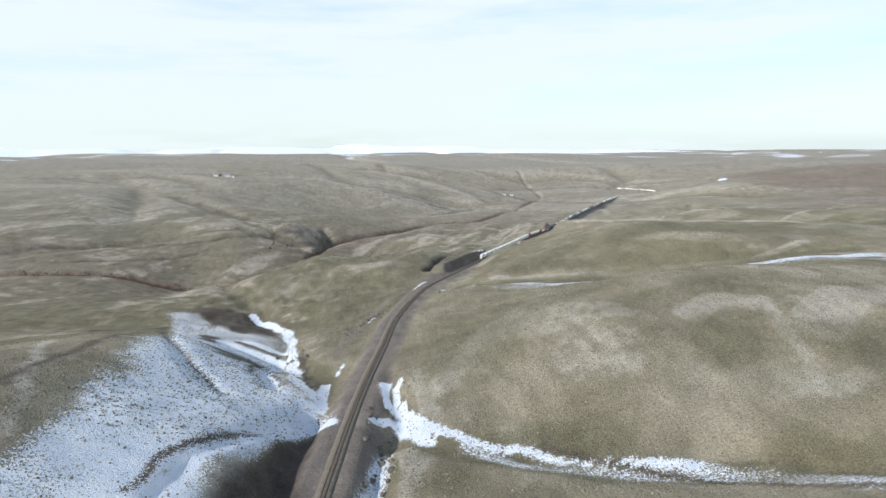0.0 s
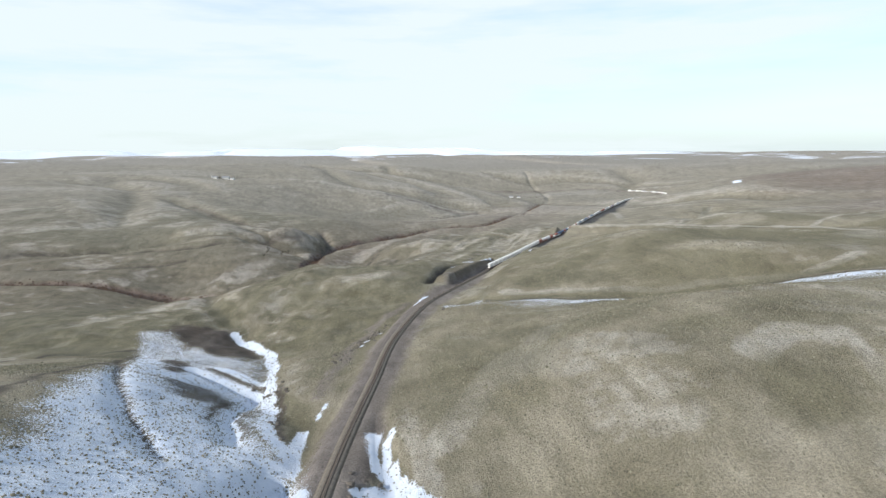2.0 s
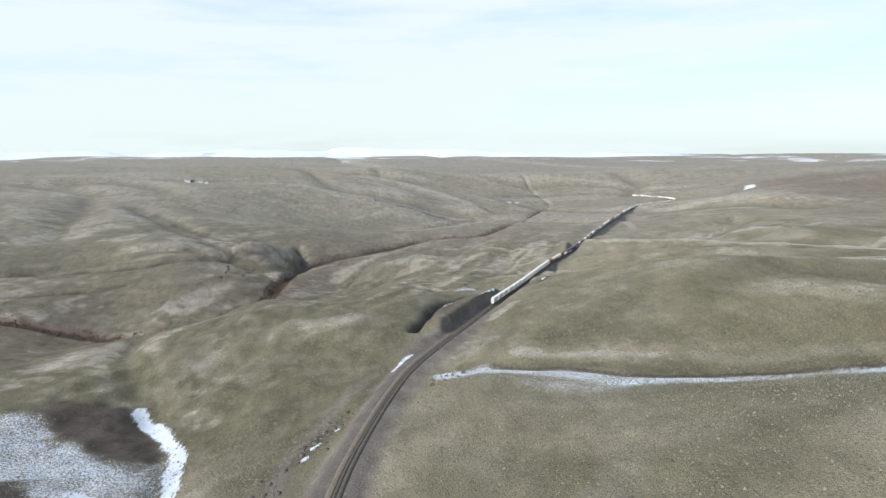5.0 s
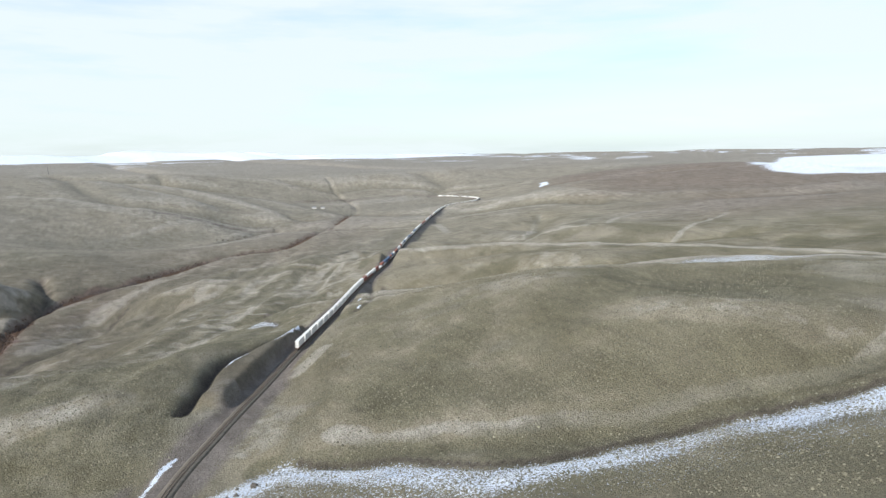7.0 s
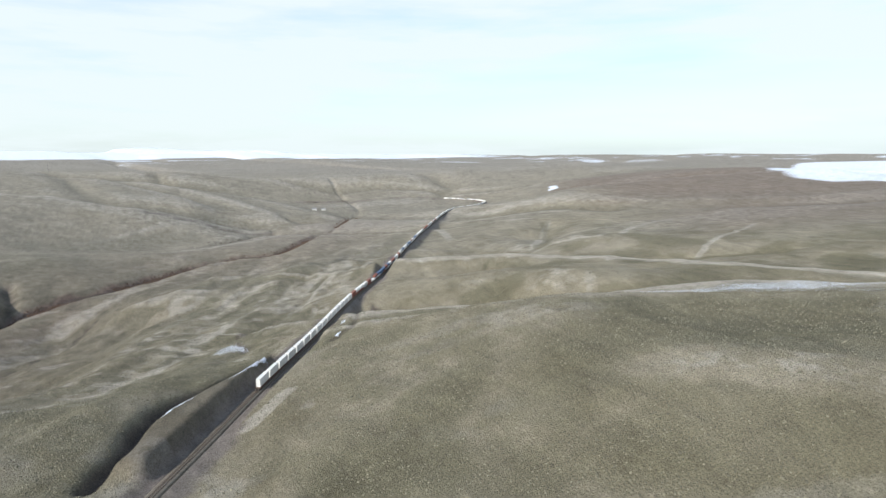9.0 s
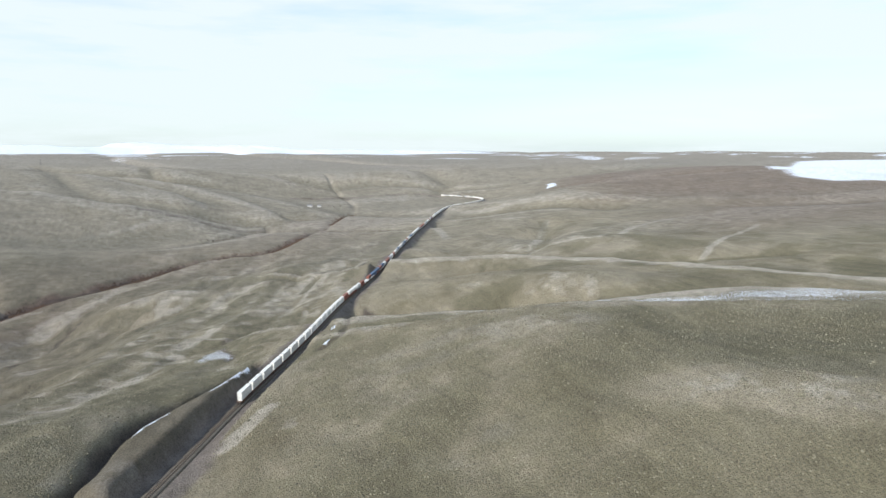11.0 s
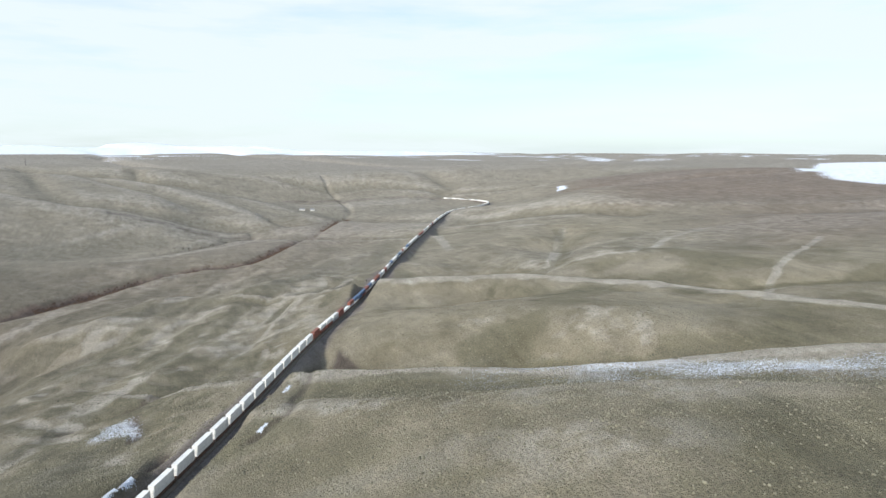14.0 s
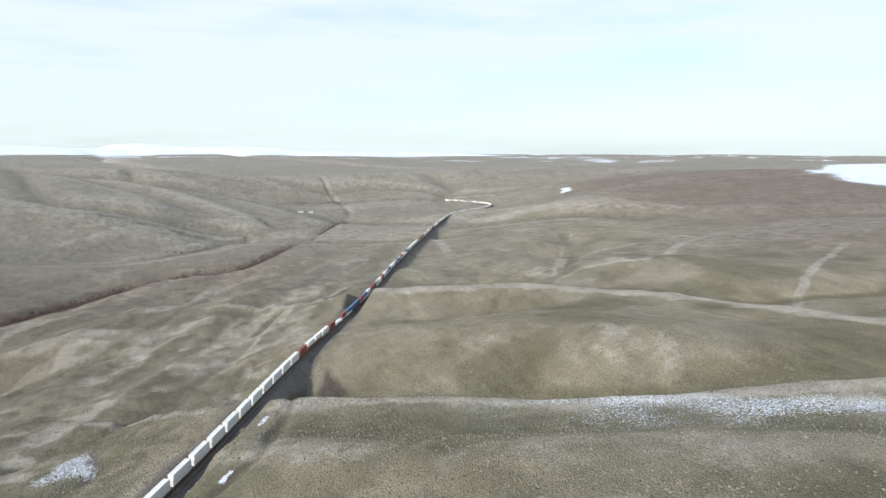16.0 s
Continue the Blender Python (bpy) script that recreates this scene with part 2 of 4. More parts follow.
def value_noise(x, y, size, seed):
    """Smooth noise from -1 to 1 with grains of the given size in metres."""
    fx, fy = x / size, y / size
    ix, iy = np.floor(fx).astype(np.int64), np.floor(fy).astype(np.int64)
    u, v = fx - ix, fy - iy
    u, v = u * u * (3 - 2 * u), v * v * (3 - 2 * v)
    top = lattice(ix, iy, seed) * (1 - u) + lattice(ix + 1, iy, seed) * u
    low = lattice(ix, iy + 1, seed) * (1 - u) + lattice(ix + 1, iy + 1, seed) * u
    return 2 * (top * (1 - v) + low * v) - 1


def near_line(x, y, line, reach):
    """Which places lie in the box round a line, reach metres wider."""
    line = np.array(line, float)
    return (x > line[:, 0].min() - reach) & (x < line[:, 0].max() + reach) & (y > line[:, 1].min() - reach) & (y < line[:, 1].max() + reach)


def gully(x, y, line, depth, width):
    out, some = np.zeros(x.shape), near_line(x, y, line, 5 * width)
    far, _, _ = to_line(x[some], y[some], np.array(line, float))
    out[some] = -depth * np.exp(-(far / width) ** 1.5)
    return out


LINE_FINE = spline(LINE, 14.0)
CREEK_FINE = spline(CREEK, 25.0)
WEST_RAVINE = [(-70, 70), (-78, 115), (-113, 177), (-118, 265), (-146, 328), (-200, 440), (-230, 560)]
SNOW_GULLY = [(40, 322), (85, 292), (125, 264), (175, 242), (235, 222), (330, 196)]
SPUR_GULLY = [(212, 640), (222, 600), (250, 572), (300, 552), (345, 505), (390, 458), (480, 410)]
RIDGE_GULLY = [(320, 748), (400, 718), (470, 682), (540, 610), (640, 545)]
WEST_DITCH = [(-80, 48), (-85, 22), (-88, -5), (-91, -45), (-95, -110)]
EAST_DITCH = [(-46, 96), (-42, 66), (-40, 42), (-52, 14), (-56, -25), (-58, -80)]
FAR_DRAWS = (
    ([(60, 2500), (80, 2300), (160, 2010), (251, 1872), (330, 1790), (400, 1700)], 15, 34), ([(-243, 1642), (-95, 1653), (63, 1680), (200, 1640), (300, 1560)], 8, 28),
    ([(-500, 1330), (-421, 1206), (-284, 997), (-215, 890), (-150, 850)], 11, 24), ([(-600, 640), (-442, 773), (-371, 821), (-260, 870)], 6, 16),
    ([(1100, 2600), (1100, 2229), (985, 2100)], 16, 50), ([(700, 1055), (600, 900), (500, 790), (380, 790)], 9, 30), ([(900, 1100), (780, 1330), (700, 1400)], 10, 34),
    ([(-900, 1700), (-650, 1500), (-560, 1250), (-480, 950)], 12, 40), ([(-200, 2300), (-120, 1950), (-40, 1760)], 10, 36), ([(1500, 1300), (1250, 1420), (1050, 1560)], 12, 50),
    ([(100, 1400), (200, 1500), (290, 1600)], 8, 15))
BLUFF_FOOT = [(-240, 860), (-170, 880), (-128, 912), (-120, 960)]
EAST_GULLY = [(-66, 60), (-42, 24), (-18, 12), (48, -18), (150, -45), (330, -60)]


# Crests of the spurs east of the line: x, y and height, from the railway uphill.
SPUR_NOSE = [(160, 636, -17), (194, 609, -8), (265, 542, 5), (324, 479, 22), (402, 431, 33), (472, 349, 42), (600, 270, 46)]
SPUR_NORTH = [(268, 854, -17), (240, 872, -27), (302, 832, -8), (420, 772, -1), (488, 672, 7), (496, 590, 15), (500, 500, 27), (560, 355, 33)]
RED_RIDGE = [(1000, 1662, -24), (1123, 1594, 6), (1344, 1469, 40), (1501, 1347, 60), (1700, 1150, 80)]

# Crests of the spurs that come down from the plateau west of the valley.
WEST_SPUR = [(-420, 1850, 36), (-277, 1838, 32), (-178, 1815, 25), (-75, 1740, 7), (49, 1712, -12), (173, 1684, -40), (270, 1660, -58)]
FAR_SPUR = [(-180, 2420, 48), (-38, 2371, 42), (140, 2200, 12), (250, 1960, -11), (325, 1820, -36)]
CHANNELS = (
    ([(-564, 695), (-521, 734), (-448, 768), (-380, 786), (-301, 802), (-244, 838), (-207, 890), (-165, 915)], 5, 9), ([(-478, 666), (-396, 690), (-307, 739)], 3, 6),
    ([(-132, 1046), (-118, 977), (-124, 900), (-132, 860)], 9, 9), ([(-439, 1274), (-349, 1129), (-299, 1067), (-244, 1000)], 6, 12), ([(166, 1492), (234, 1562), (300, 1618)], 9, 12),
    ([(34, 1706), (145, 1677), (195, 1651), (300, 1628)], 6, 14), ([(-120, 690), (-80, 760), (-45, 830), (-30, 900)], 2.5, 4), ([(57, 645), (77, 657), (94, 662), (114, 676), (148, 673)], 3, 4),
    ([(145, 518), (161, 530), (181, 584), (209, 665)], 2.2, 3.5), ([(-191, 200), (-160, 114), (-140, 72), (-121, 48)], 2.4, 3.5), ([(-119, -48), (-114, -17), (-107, -2), (-97, 23), (-86, 50)], 1.8, 3),
    ([(-113, 190), (-116, 145), (-112, 105), (-102, 75)], 3.5, 4.5), ([(-158, 226), (-136, 207), (-112, 191)], 3.5, 7), ([(50, 316), (84, 279), (106, 256), (123, 247), (179, 233), (227, 209), (303, 183)], 1.8, 3), ([(74, -10), (95, -19), (110, -30), (135, -52)], 3, 4))
TRENCH = [(12, 396), (23, 418), (30, 440), (38, 457), (51, 473), (69, 492), (97, 529), (112, 558)]
MOUND = [(20, 404), (27, 418), (34, 439), (42, 454), (55, 470), (73, 489), (104, 529), (112, 524), (40, 394)]


def spur(x, y, h, line, near, beyond, reach):
    """Bends the land h to a crest line, with its own slope to the right and to the left of it."""
    some = near_line(x, y, line, 3 * reach)
    far, side, top = to_line(x[some], y[some], np.array(line, float))
    round_off = np.sqrt(far ** 2 + 16) - 4
    w = np.exp(-(far / reach) ** 2)
    out = h.copy()
    out[some] = h[some] * (1 - w) + (top - np.where(side > 0, beyond, near) * round_off) * w
    return out


def natural_height(x, y):
    """The hills, spurs and valleys before the railway was cut through them."""
    h = np.full(x.shape, 10.0)
    h = h + hill(x, y, 1400, 100, 64.3, 1483, 674, 0.40)
    h = h + hill(x, y, -800, 2500, 63.7, 1483, 674, 0.80)
    h = h + hill(x, y, 2000, 2500, 56.8, 1483, 674, 1.57)
    h = h + hill(x, y, 0, 900, -69.3, 742, 337, 0.80)
    h = h + hill(x, y, 600, 1900, -55.8, 742, 337, 1.57)
    h = h + hill(x, y, 1800, -700, 39.4, 742, 337, 0.40)
    h = h + hill(x, y, -800, -700, 23.5, 742, 337, 0.00)
    h = h + hill(x, y, 1600, 300, -28.1, 742, 337, 0.80)
    h = h + hill(x, y, 1200, 1300, 16.7, 742, 337, 2.75)
    h = h + hill(x, y, -600, 1500, 10.2, 742, 337, 1.20)
    h = h + hill(x, y, -800, 500, -35.1, 386, 175, 0.00)
    h = h + hill(x, y, 0, 1500, -65.9, 386, 175, 0.40)
    h = h + hill(x, y, 1000, 1900, -51.0, 260, 260, 0.00)
    h = h + hill(x, y, 600, 2500, 38.7, 386, 175, 0.00)
    h = h + hill(x, y, -1200, 700, -23.7, 260, 260, 0.00)
    h = h + hill(x, y, -1400, 2500, 26.9, 386, 175, 0.80)
    h = h + hill(x, y, 1400, 2100, -19.6, 386, 175, 2.75)
    h = h + hill(x, y, 0, 2500, 19.7, 386, 175, 0.80)
    h = h + hill(x, y, 1200, 2500, 18.4, 386, 175, 0.00)
    h = h + hill(x, y, 1000, 100, -15.7, 386, 175, 0.80)
    h = h + hill(x, y, 600, 2300, -24.1, 386, 175, 0.00)
    h = h + hill(x, y, -400, -300, 18.2, 386, 175, 1.97)
    h = h + hill(x, y, -1400, -500, 15.5, 386, 175, 1.57)
    h = h + hill(x, y, -1000, 500, -21.9, 386, 175, 1.20)
    h = h + hill(x, y, 200, 1300, -12.8, 386, 175, 0.40)
    h = h + hill(x, y, -800, 1100, 14.6, 386, 175, 2.75)
    h = h + hill(x, y, -1000, 2100, -16.9, 386, 175, 0.80)
    h = h + hill(x, y, 2000, 2500, 17.3, 386, 175, 2.75)
    h = h + hill(x, y, -240, -130, 35.0, 222, 101, 1.57)
    h = h + hill(x, y, 360, 290, 21.9, 150, 150, 0.00)
    h = h + hill(x, y, -60, 110, -21.3, 222, 101, 1.97)
    h = h + hill(x, y, 0, -130, -18.2, 222, 101, 0.40)
    h = h + hill(x, y, -60, 290, -11.3, 222, 101, 0.00)
    h = h + hill(x, y, 420, -130, -9.7, 222, 101, 0.00)
    h = h + hill(x, y, -300, 890, 23.7, 85, 85, 0.00)
    h = h + hill(x, y, 120, 110, 17.2, 126, 57, 0.00)
    h = h + hill(x, y, 180, 950, 19.9, 126, 57, 0.00)
    h = h + hill(x, y, -60, 470, 16.8, 126, 57, 0.00)
    h = h + hill(x, y, 240, 410, 22.7, 85, 85, 0.00)
    h = h + hill(x, y, 420, 830, -22.3, 126, 57, 1.20)
    h = h + hill(x, y, -180, 650, -14.8, 126, 57, 0.40)
    h = h + hill(x, y, -240, 770, 16.6, 85, 85, 0.00)
    h = h + hill(x, y, -60, 830, -14.0, 126, 57, 1.57)
    h = h + hill(x, y, 120, 650, -8.5, 126, 57, 1.20)
    h = h + hill(x, y, -300, 590, -16.3, 126, 57, 1.57)
    h = h + hill(x, y, 540, 770, 10.9, 126, 57, 2.36)
    h = h + hill(x, y, -180, 50, 13.4, 126, 57, 1.57)
    h = h + hill(x, y, 600, 470, -8.6, 126, 57, 2.36)
    h = h + hill(x, y, 360, 590, 9.8, 126, 57, 1.97)
    h = h + hill(x, y, -300, 290, -7.2, 126, 57, 2.75)
    h = h + hill(x, y, 540, 290, 7.0, 126, 57, 2.36)
    h = h + hill(x, y, -240, 950, 11.8, 126, 57, 2.36)
    h = h + hill(x, y, 240, 890, 8.2, 126, 57, 0.40)
    h = h + hill(x, y, 240, 110, 6.6, 126, 57, 2.75)
    h = h + hill(x, y, 60, 410, -12.7, 71, 32, 1.20)
    h = h + hill(x, y, 60, 890, 16.1, 71, 32, 0.00)
    h = h + hill(x, y, 60, -130, 11.5, 71, 32, 2.36)
    h = h + hill(x, y, 180, 50, 12.1, 71, 32, 0.00)
    h = h + hill(x, y, 180, 530, 10.1, 71, 32, 1.97)
    h = h + hill(x, y, 300, 530, -10.2, 71, 32, 1.20)
    h = h + hill(x, y, 600, 950, -11.5, 48, 48, 0.00)
    h = h + hill(x, y, -120, 530, 10.9, 48, 48, 0.00)
    h = h + hill(x, y, 240, 290, 8.2, 71, 32, 2.36)
    h = h + hill(x, y, -60, 410, 8.4, 71, 32, 0.00)
    h = h + hill(x, y, 60, -10, -12.7, 71, 32, 2.75)
    h = h + hill(x, y, 60, 50, 10.1, 48, 48, 0.00)
    h = h + hill(x, y, -120, 170, -9.6, 71, 32, 1.97)
    h = h + hill(x, y, -60, -70, -9.1, 71, 32, 1.20)
    h = h + hill(x, y, -60, 650, -6.8, 71, 32, 2.36)
    h = h + hill(x, y, 420, 950, 6.7, 71, 32, 1.97)
    h = h + hill(x, y, 60, 950, 8.1, 71, 32, 0.40)
    h = h + hill(x, y, 180, 710, -6.6, 71, 32, 1.57)
    h = h + hill(x, y, 180, -70, -6.7, 71, 32, 2.75)
    h = h + hill(x, y, 300, 350, -8.1, 71, 32, 2.36)
    h = h + hill(x, y, 180, 230, -5.6, 71, 32, 2.75)
    h = h + gully(x, y, WEST_RAVINE, 6, 14)
    h = h + gully(x, y, EAST_GULLY, 4, 11)
    h = h + gully(x, y, WEST_DITCH, 13, 10) + gully(x, y, EAST_DITCH, 8, 7)
    h = h + gully(x, y, SNOW_GULLY, 5, 15)
    h = h + gully(x, y, SPUR_GULLY, 12, 19)
    h = h + gully(x, y, RIDGE_GULLY, 8, 22)
    h = h + hill(x, y, -178, 925, 22, 60, 26, 0.7) + gully(x, y, BLUFF_FOOT, 7, 14)
    h = h + hill(x, y, 1650, 1400, 26, 520, 260, 0.4) + hill(x, y, 900, 1250, 12, 300, 120, 0.6)
    for line, depth, width in FAR_DRAWS:
        h = h + gully(x, y, line, depth, width)
    h = h + hill(x, y, -128, 300, -11, 75, 75, 0) + hill(x, y, -46, 78, 6, 16, 22, 0)
    h = spur(x, y, h, SPUR_NOSE, 0.10, 0.62, 48)
    h = spur(x, y, h, SPUR_NORTH, 0.16, 0.40, 46)
    h = spur(x, y, h, WEST_SPUR, 0.10, 0.34, 70)
    h = spur(x, y, h, FAR_SPUR, 0.10, 0.30, 90)
    h = spur(x, y, h, RED_RIDGE, 0.10, 0.30, 110)
    # the plateau far out, cut by draws, and the snowy range behind it
    away = np.hypot(x - 60, y - 100)
    draws = np.abs(value_noise(x + 0.35 * y, y * 0.5, 520, 7))
    plain = 56 + 16 * ramp(2600, 5200, away) + 24 * value_noise(x, y, 1100, 5) - 26 * ramp(0.26, 0.0, draws)
    out = ramp(2500, 3600, away + 250 * value_noise(x, y, 700, 9))
    h = h * (1 - out) + plain * out
    soft = ramp(700, 1500, away) * (1 - out)
    h = h - soft * 11 * ramp(0.16, 0.0, np.abs(value_noise(x * 0.8 + 0.5 * y, y * 0.55, 300, 8)))
    span = ramp(3600, 300, x)
    rise = 62 + 40 * value_noise(x, y, 1900, 11) + 16 * value_noise(x, y, 520, 12)
    h = h + (0.22 + 0.78 * span) * rise * ramp(6000, 6900, away)
    return h


def ground_height(x, y):
    x, y = np.asarray(x, float), np.asarray(y, float)
    h = natural_height(x, y)
    # rills and hummocks
    near = ramp(1500, 500, np.hypot(x - 100, y - 250))
    h = h + 1.1 * value_noise(x, y, 46, 1) + near * (0.55 * value_noise(x, y, 17, 2) + 0.28 * value_noise(x + 0.4 * y, y, 7, 3))
    # low benches that run along the valley side below the railway
    line_far, line_side, _ = to_line(x, y, LINE)
    u, v = 0.55 * x + 0.83 * y, 0.83 * x - 0.55 * y
    bench = ramp(14, 60, line_far) * ramp(560, 250, line_far) * (line_side > 0) * ramp(200, 330, y) * ramp(1500, 1000, y)
    h = h + bench * (5.0 * value_noise(u / 5.0, v, 34, 81) + 1.8 * value_noise(u / 3.0, v, 13, 82))
    h = h + near * bench * 0.9 * value_noise(u, v / 3.0, 9, 98)
    h = h + near * (line_side < 0) * ramp(12, 40, line_far) * 0.8 * value_noise(u, v / 3.0, 16, 83)
    # the creek lies in a cut bank
    far, _, _ = to_line(x, y, CREEK_FINE)
    h = h - 5.0 * np.exp(-(far / 9) ** 4) - 2.0 * np.exp(-(far / 30) ** 2)
    # terrace edges, old channels and eroded banks of the valley floor
    for line, depth, width in CHANNELS:
        h = h + gully(x, y, line, depth, width)
    # cutting and bank of the railway
    far, side, rail = to_line(x, y, LINE_FINE)
    heap = in_area(x, y, MOUND, 3)
    h = h * (1 - heap) + (rail + 8.5 + 0.6 * value_noise(x, y, 9, 84)) * heap + gully(x, y, TRENCH, 6.5, 3.8)
    wide = np.where(side > 0, 6.0, 5.5)
    steep = np.where((side > 0) & (h > rail), 0.22, np.where((h > rail) & (y > 560), 0.4, 0.95))
    mix = ramp(0, 1, (far - wide) / (3.5 + steep * np.clip(np.abs(h - rail), 0, 30)))
    return (rail - 0.95) * (1 - mix) + h * mix

# ---------------------------------------------------------------- the ground, one sheet to the horizon
def in_area(x, y, corners, soft):
    """1 inside a many-cornered patch, falling to 0 over soft metres outside its rim."""
    loop = np.array(list(corners) + [corners[0]], float)
    out, some = np.zeros(x.shape), near_line(x, y, loop, soft)
    xs, ys = x[some], y[some]
    far, _, _ = to_line(xs, ys, loop)
    inside = np.zeros(xs.shape, bool)
    for a, b in zip(loop[:-1], loop[1:]):
        cross = (a[1] > ys) != (b[1] > ys)
        inside ^= cross & (xs < (b[0] - a[0]) * (ys - a[1]) / (b[1] - a[1] + 1e-9) + a[0])
    out[some] = ramp(-soft, soft, np.where(inside, far, -far))
    return out


def along(x, y, line, width):
    out, some = np.zeros(x.shape), near_line(x, y, line, 3 * width)
    far, _, _ = to_line(x[some], y[some], np.array(line, float))
    out[some] = np.exp(-(far / width) ** 4)
    return out


DARK_HOLLOW = [(-225, 328), (-190, 346), (-155, 346), (-125, 300), (-108, 200), (-136, 214), (-160, 232), (-200, 262)]
WEST_SNOW = [(-108, -115), (-150, -95), (-147, -48), (-149, -24), (-160, 34), (-172, 90), (-185, 170), (-208, 255), (-226, 332),
             (-190, 346), (-155, 348), (-126, 305), (-106, 200), (-90, 90), (-72, 42), (-82, 24), (-95, 0), (-103, -27), (-106, -70)]


def west_mask(x, y):
    far, side, _ = to_line(x, y, LINE)
    return (side > 0) * ramp(10, 60, far) * ramp(300, 500, y)


def masks(x, y, z):
    wob = 5 * value_noise(x, y, 22, 31) + 3 * value_noise(x, y, 8, 32)
    px, py = x + wob, y + 5 * value_noise(x, y, 19, 33)
    track, side, rail_z = to_line(x, y, LINE_FINE)
    creek, _, _ = to_line(x, y, CREEK_FINE)
    away = np.hypot(x - 60, y - 100)
    frost = 0.07 * value_noise(x, y, 30, 71) + 0.05 * value_noise(x, y, 11, 72)
    sx, sy = x + 0.35 * wob, y + 0.25 * wob
    snow = (0.56 + frost) * in_area(px, py, WEST_SNOW, 12)
    snow = snow * (1 - 0.34 * in_area(px, py, DARK_HOLLOW, 9))
    # ravine bank turned from the sun, its shade painted over the brown soil
    shaded_bank = [(-104, -60), (-103, -27), (-97, -9), (-91, 21), (-82, 46), (-72, 40), (-70, -1), (-76, -60)]
    # dark openings in the snow; the third has its bank's shade painted in
    bare = [([(-158, 162), (-147, 180), (-130, 186), (-121, 152), (-126, 122), (-141, 123)], 0.72), ([(-188, 246), (-173, 252), (-160, 226), (-155, 200), (-169, 192)], 0.95),
            ([(-212, 350), (-181, 352), (-150, 344), (-126, 306), (-138, 276), (-160, 290), (-195, 316)], 1.0), ([(-111, 165), (-108, 112), (-103, 90), (-99, 84), (-103, 130)], 0.95)]
    qx, qy = px + 5 * value_noise(x, y, 6, 34), py + 5 * value_noise(x, y, 6, 35)
    snow = snow * (1 - 0.93 * in_area(sx, sy, shaded_bank, 3.5))
    for patch, much in bare:
        snow = snow * (1 - 0.75 * much * in_area(qx, qy, patch, 7))
    for line, wide, much in (
            ([(-200, 262), (-181, 196), (-150, 112), (-131, 74), (-113, 52), (-97, 48), (-85, 54), (-70, 34)], 3.2, 1.0),
            ([(-121, -60), (-115, -30), (-111, -16), (-104, 0), (-95, 22), (-84, 52)], 2.6, 0.95), ([(-160, 228), (-136, 209), (-112, 191)], 7, 0.85),
            ([(-112, 191), (-115, 145), (-111, 105), (-103, 80), (-95, 60), (-79, 63)], 3.6, 1.0), ([(-150, 243), (-128, 226), (-108, 206)], 2.6, 1.0),
            ([(-160, 347), (-143, 330), (-126, 304), (-113, 255), (-105, 187), (-96, 120), (-89, 92), (-78, 66)], 3.4, 1.0), ([(-79, 74), (-76, 109)], 2.4, 1.0),
            ([(-150, -60), (-140, 0), (-135, 60)], 12, 0.5), ([(-46, 82), (-44, 57), (-39, 50), (-31, 32), (-24, 25)], 2.6, 0.95), ([(-39, 78), (-38, 52)], 1.6, 0.95),
            ([(-53, 40), (-46, 44)], 2.4, 0.95), ([(-41, 44), (-32, 20)], 4.5, 0.85),
            ([(-24, 25), (-5, 12), (18, 1), (42, -8), (57, -12), (74, -17)], 3.0, 0.6), ([(-15, 14), (1, -5), (34, -12)], 5, 0.4),
            ([(42, -14), (74, -22), (100, -40), (130, -64), (180, -90), (260, -110)], 10, 0.38), ([(-50, 15), (-56, -20), (-60, -60)], 5, 0.4),
            ([(24, 303), (42, 314), (77, 272), (101, 248), (120, 239), (177, 224), (224, 200), (300, 174), (420, 130)], 12, 0.42),
            ([(40, 298), (75, 260), (110, 232), (177, 208), (230, 183), (320, 148)], 24, 0.24), ([(262, 520), (305, 465), (345, 425), (430, 360)], 30, 0.22),
            ([(290, 522), (311, 492), (332, 456), (370, 425), (430, 385), (520, 330)], 13, 0.33)):
        snow = np.maximum(snow, (much + frost) * along(sx, sy, line, wide))
    snow = np.maximum(snow, 0.40 * in_area(px, py, [(73, 612), (80, 640), (95, 640), (101, 596)], 6))
    for spot in ([(76, 490), (100, 522)], [(58, 472), (45, 455), (39, 446)], [(153, 531), (149, 525)], [(167, 660), (162, 645)], [(5, 350), (-7, 326)],
                 [(-72, 120), (-68, 135)], [(-48, 244), (-45, 250)], [(-52, 232), (-50, 236)], [(-38, 262), (-36, 268)], [(176, 598), (172, 590)]):
        snow = np.maximum(snow, 0.85 * along(x + 0.3 * wob, y, spot, 1.2))
    snow = np.maximum(snow, 0.9 * in_area(px, py, [(1526, 1118), (1530, 1030), (1700, 960), (2300, 1000), (3300, 1700), (2900, 2000), (2192, 1640), (1800, 1380)], 60))
    snow = np.maximum(snow, 0.8 * along(px, py, [(1225, 1740), (1265, 1790)], 16))
    snow = np.maximum(snow, ramp(5900, 6300, away + 160 * value_noise(x, y, 500, 41)) * ramp(4200, 2200, x))
    snow = np.maximum(snow, 0.42 * ramp(3300, 4600, away) * ramp(0.30, 0.60, value_noise(x, y * 2.5, 420, 43) + 0.3 * value_noise(x, y * 2, 120, 44)))
    snow = snow * ramp(4, 7, track)
    ballast = ramp(15, 10, track + 0.6 * wob * (track > 7)) * np.where(side > 0, 1, 0.9)
    ballast = ballast * np.where(z > rail_z + 2.2, ramp(9.5, 7.5, track), 1)
    ballast = np.maximum(ballast, 0.8 * along(px, py, [(-74, 150), (-66, 190), (-58, 240), (-40, 300), (-15, 340)], 5))
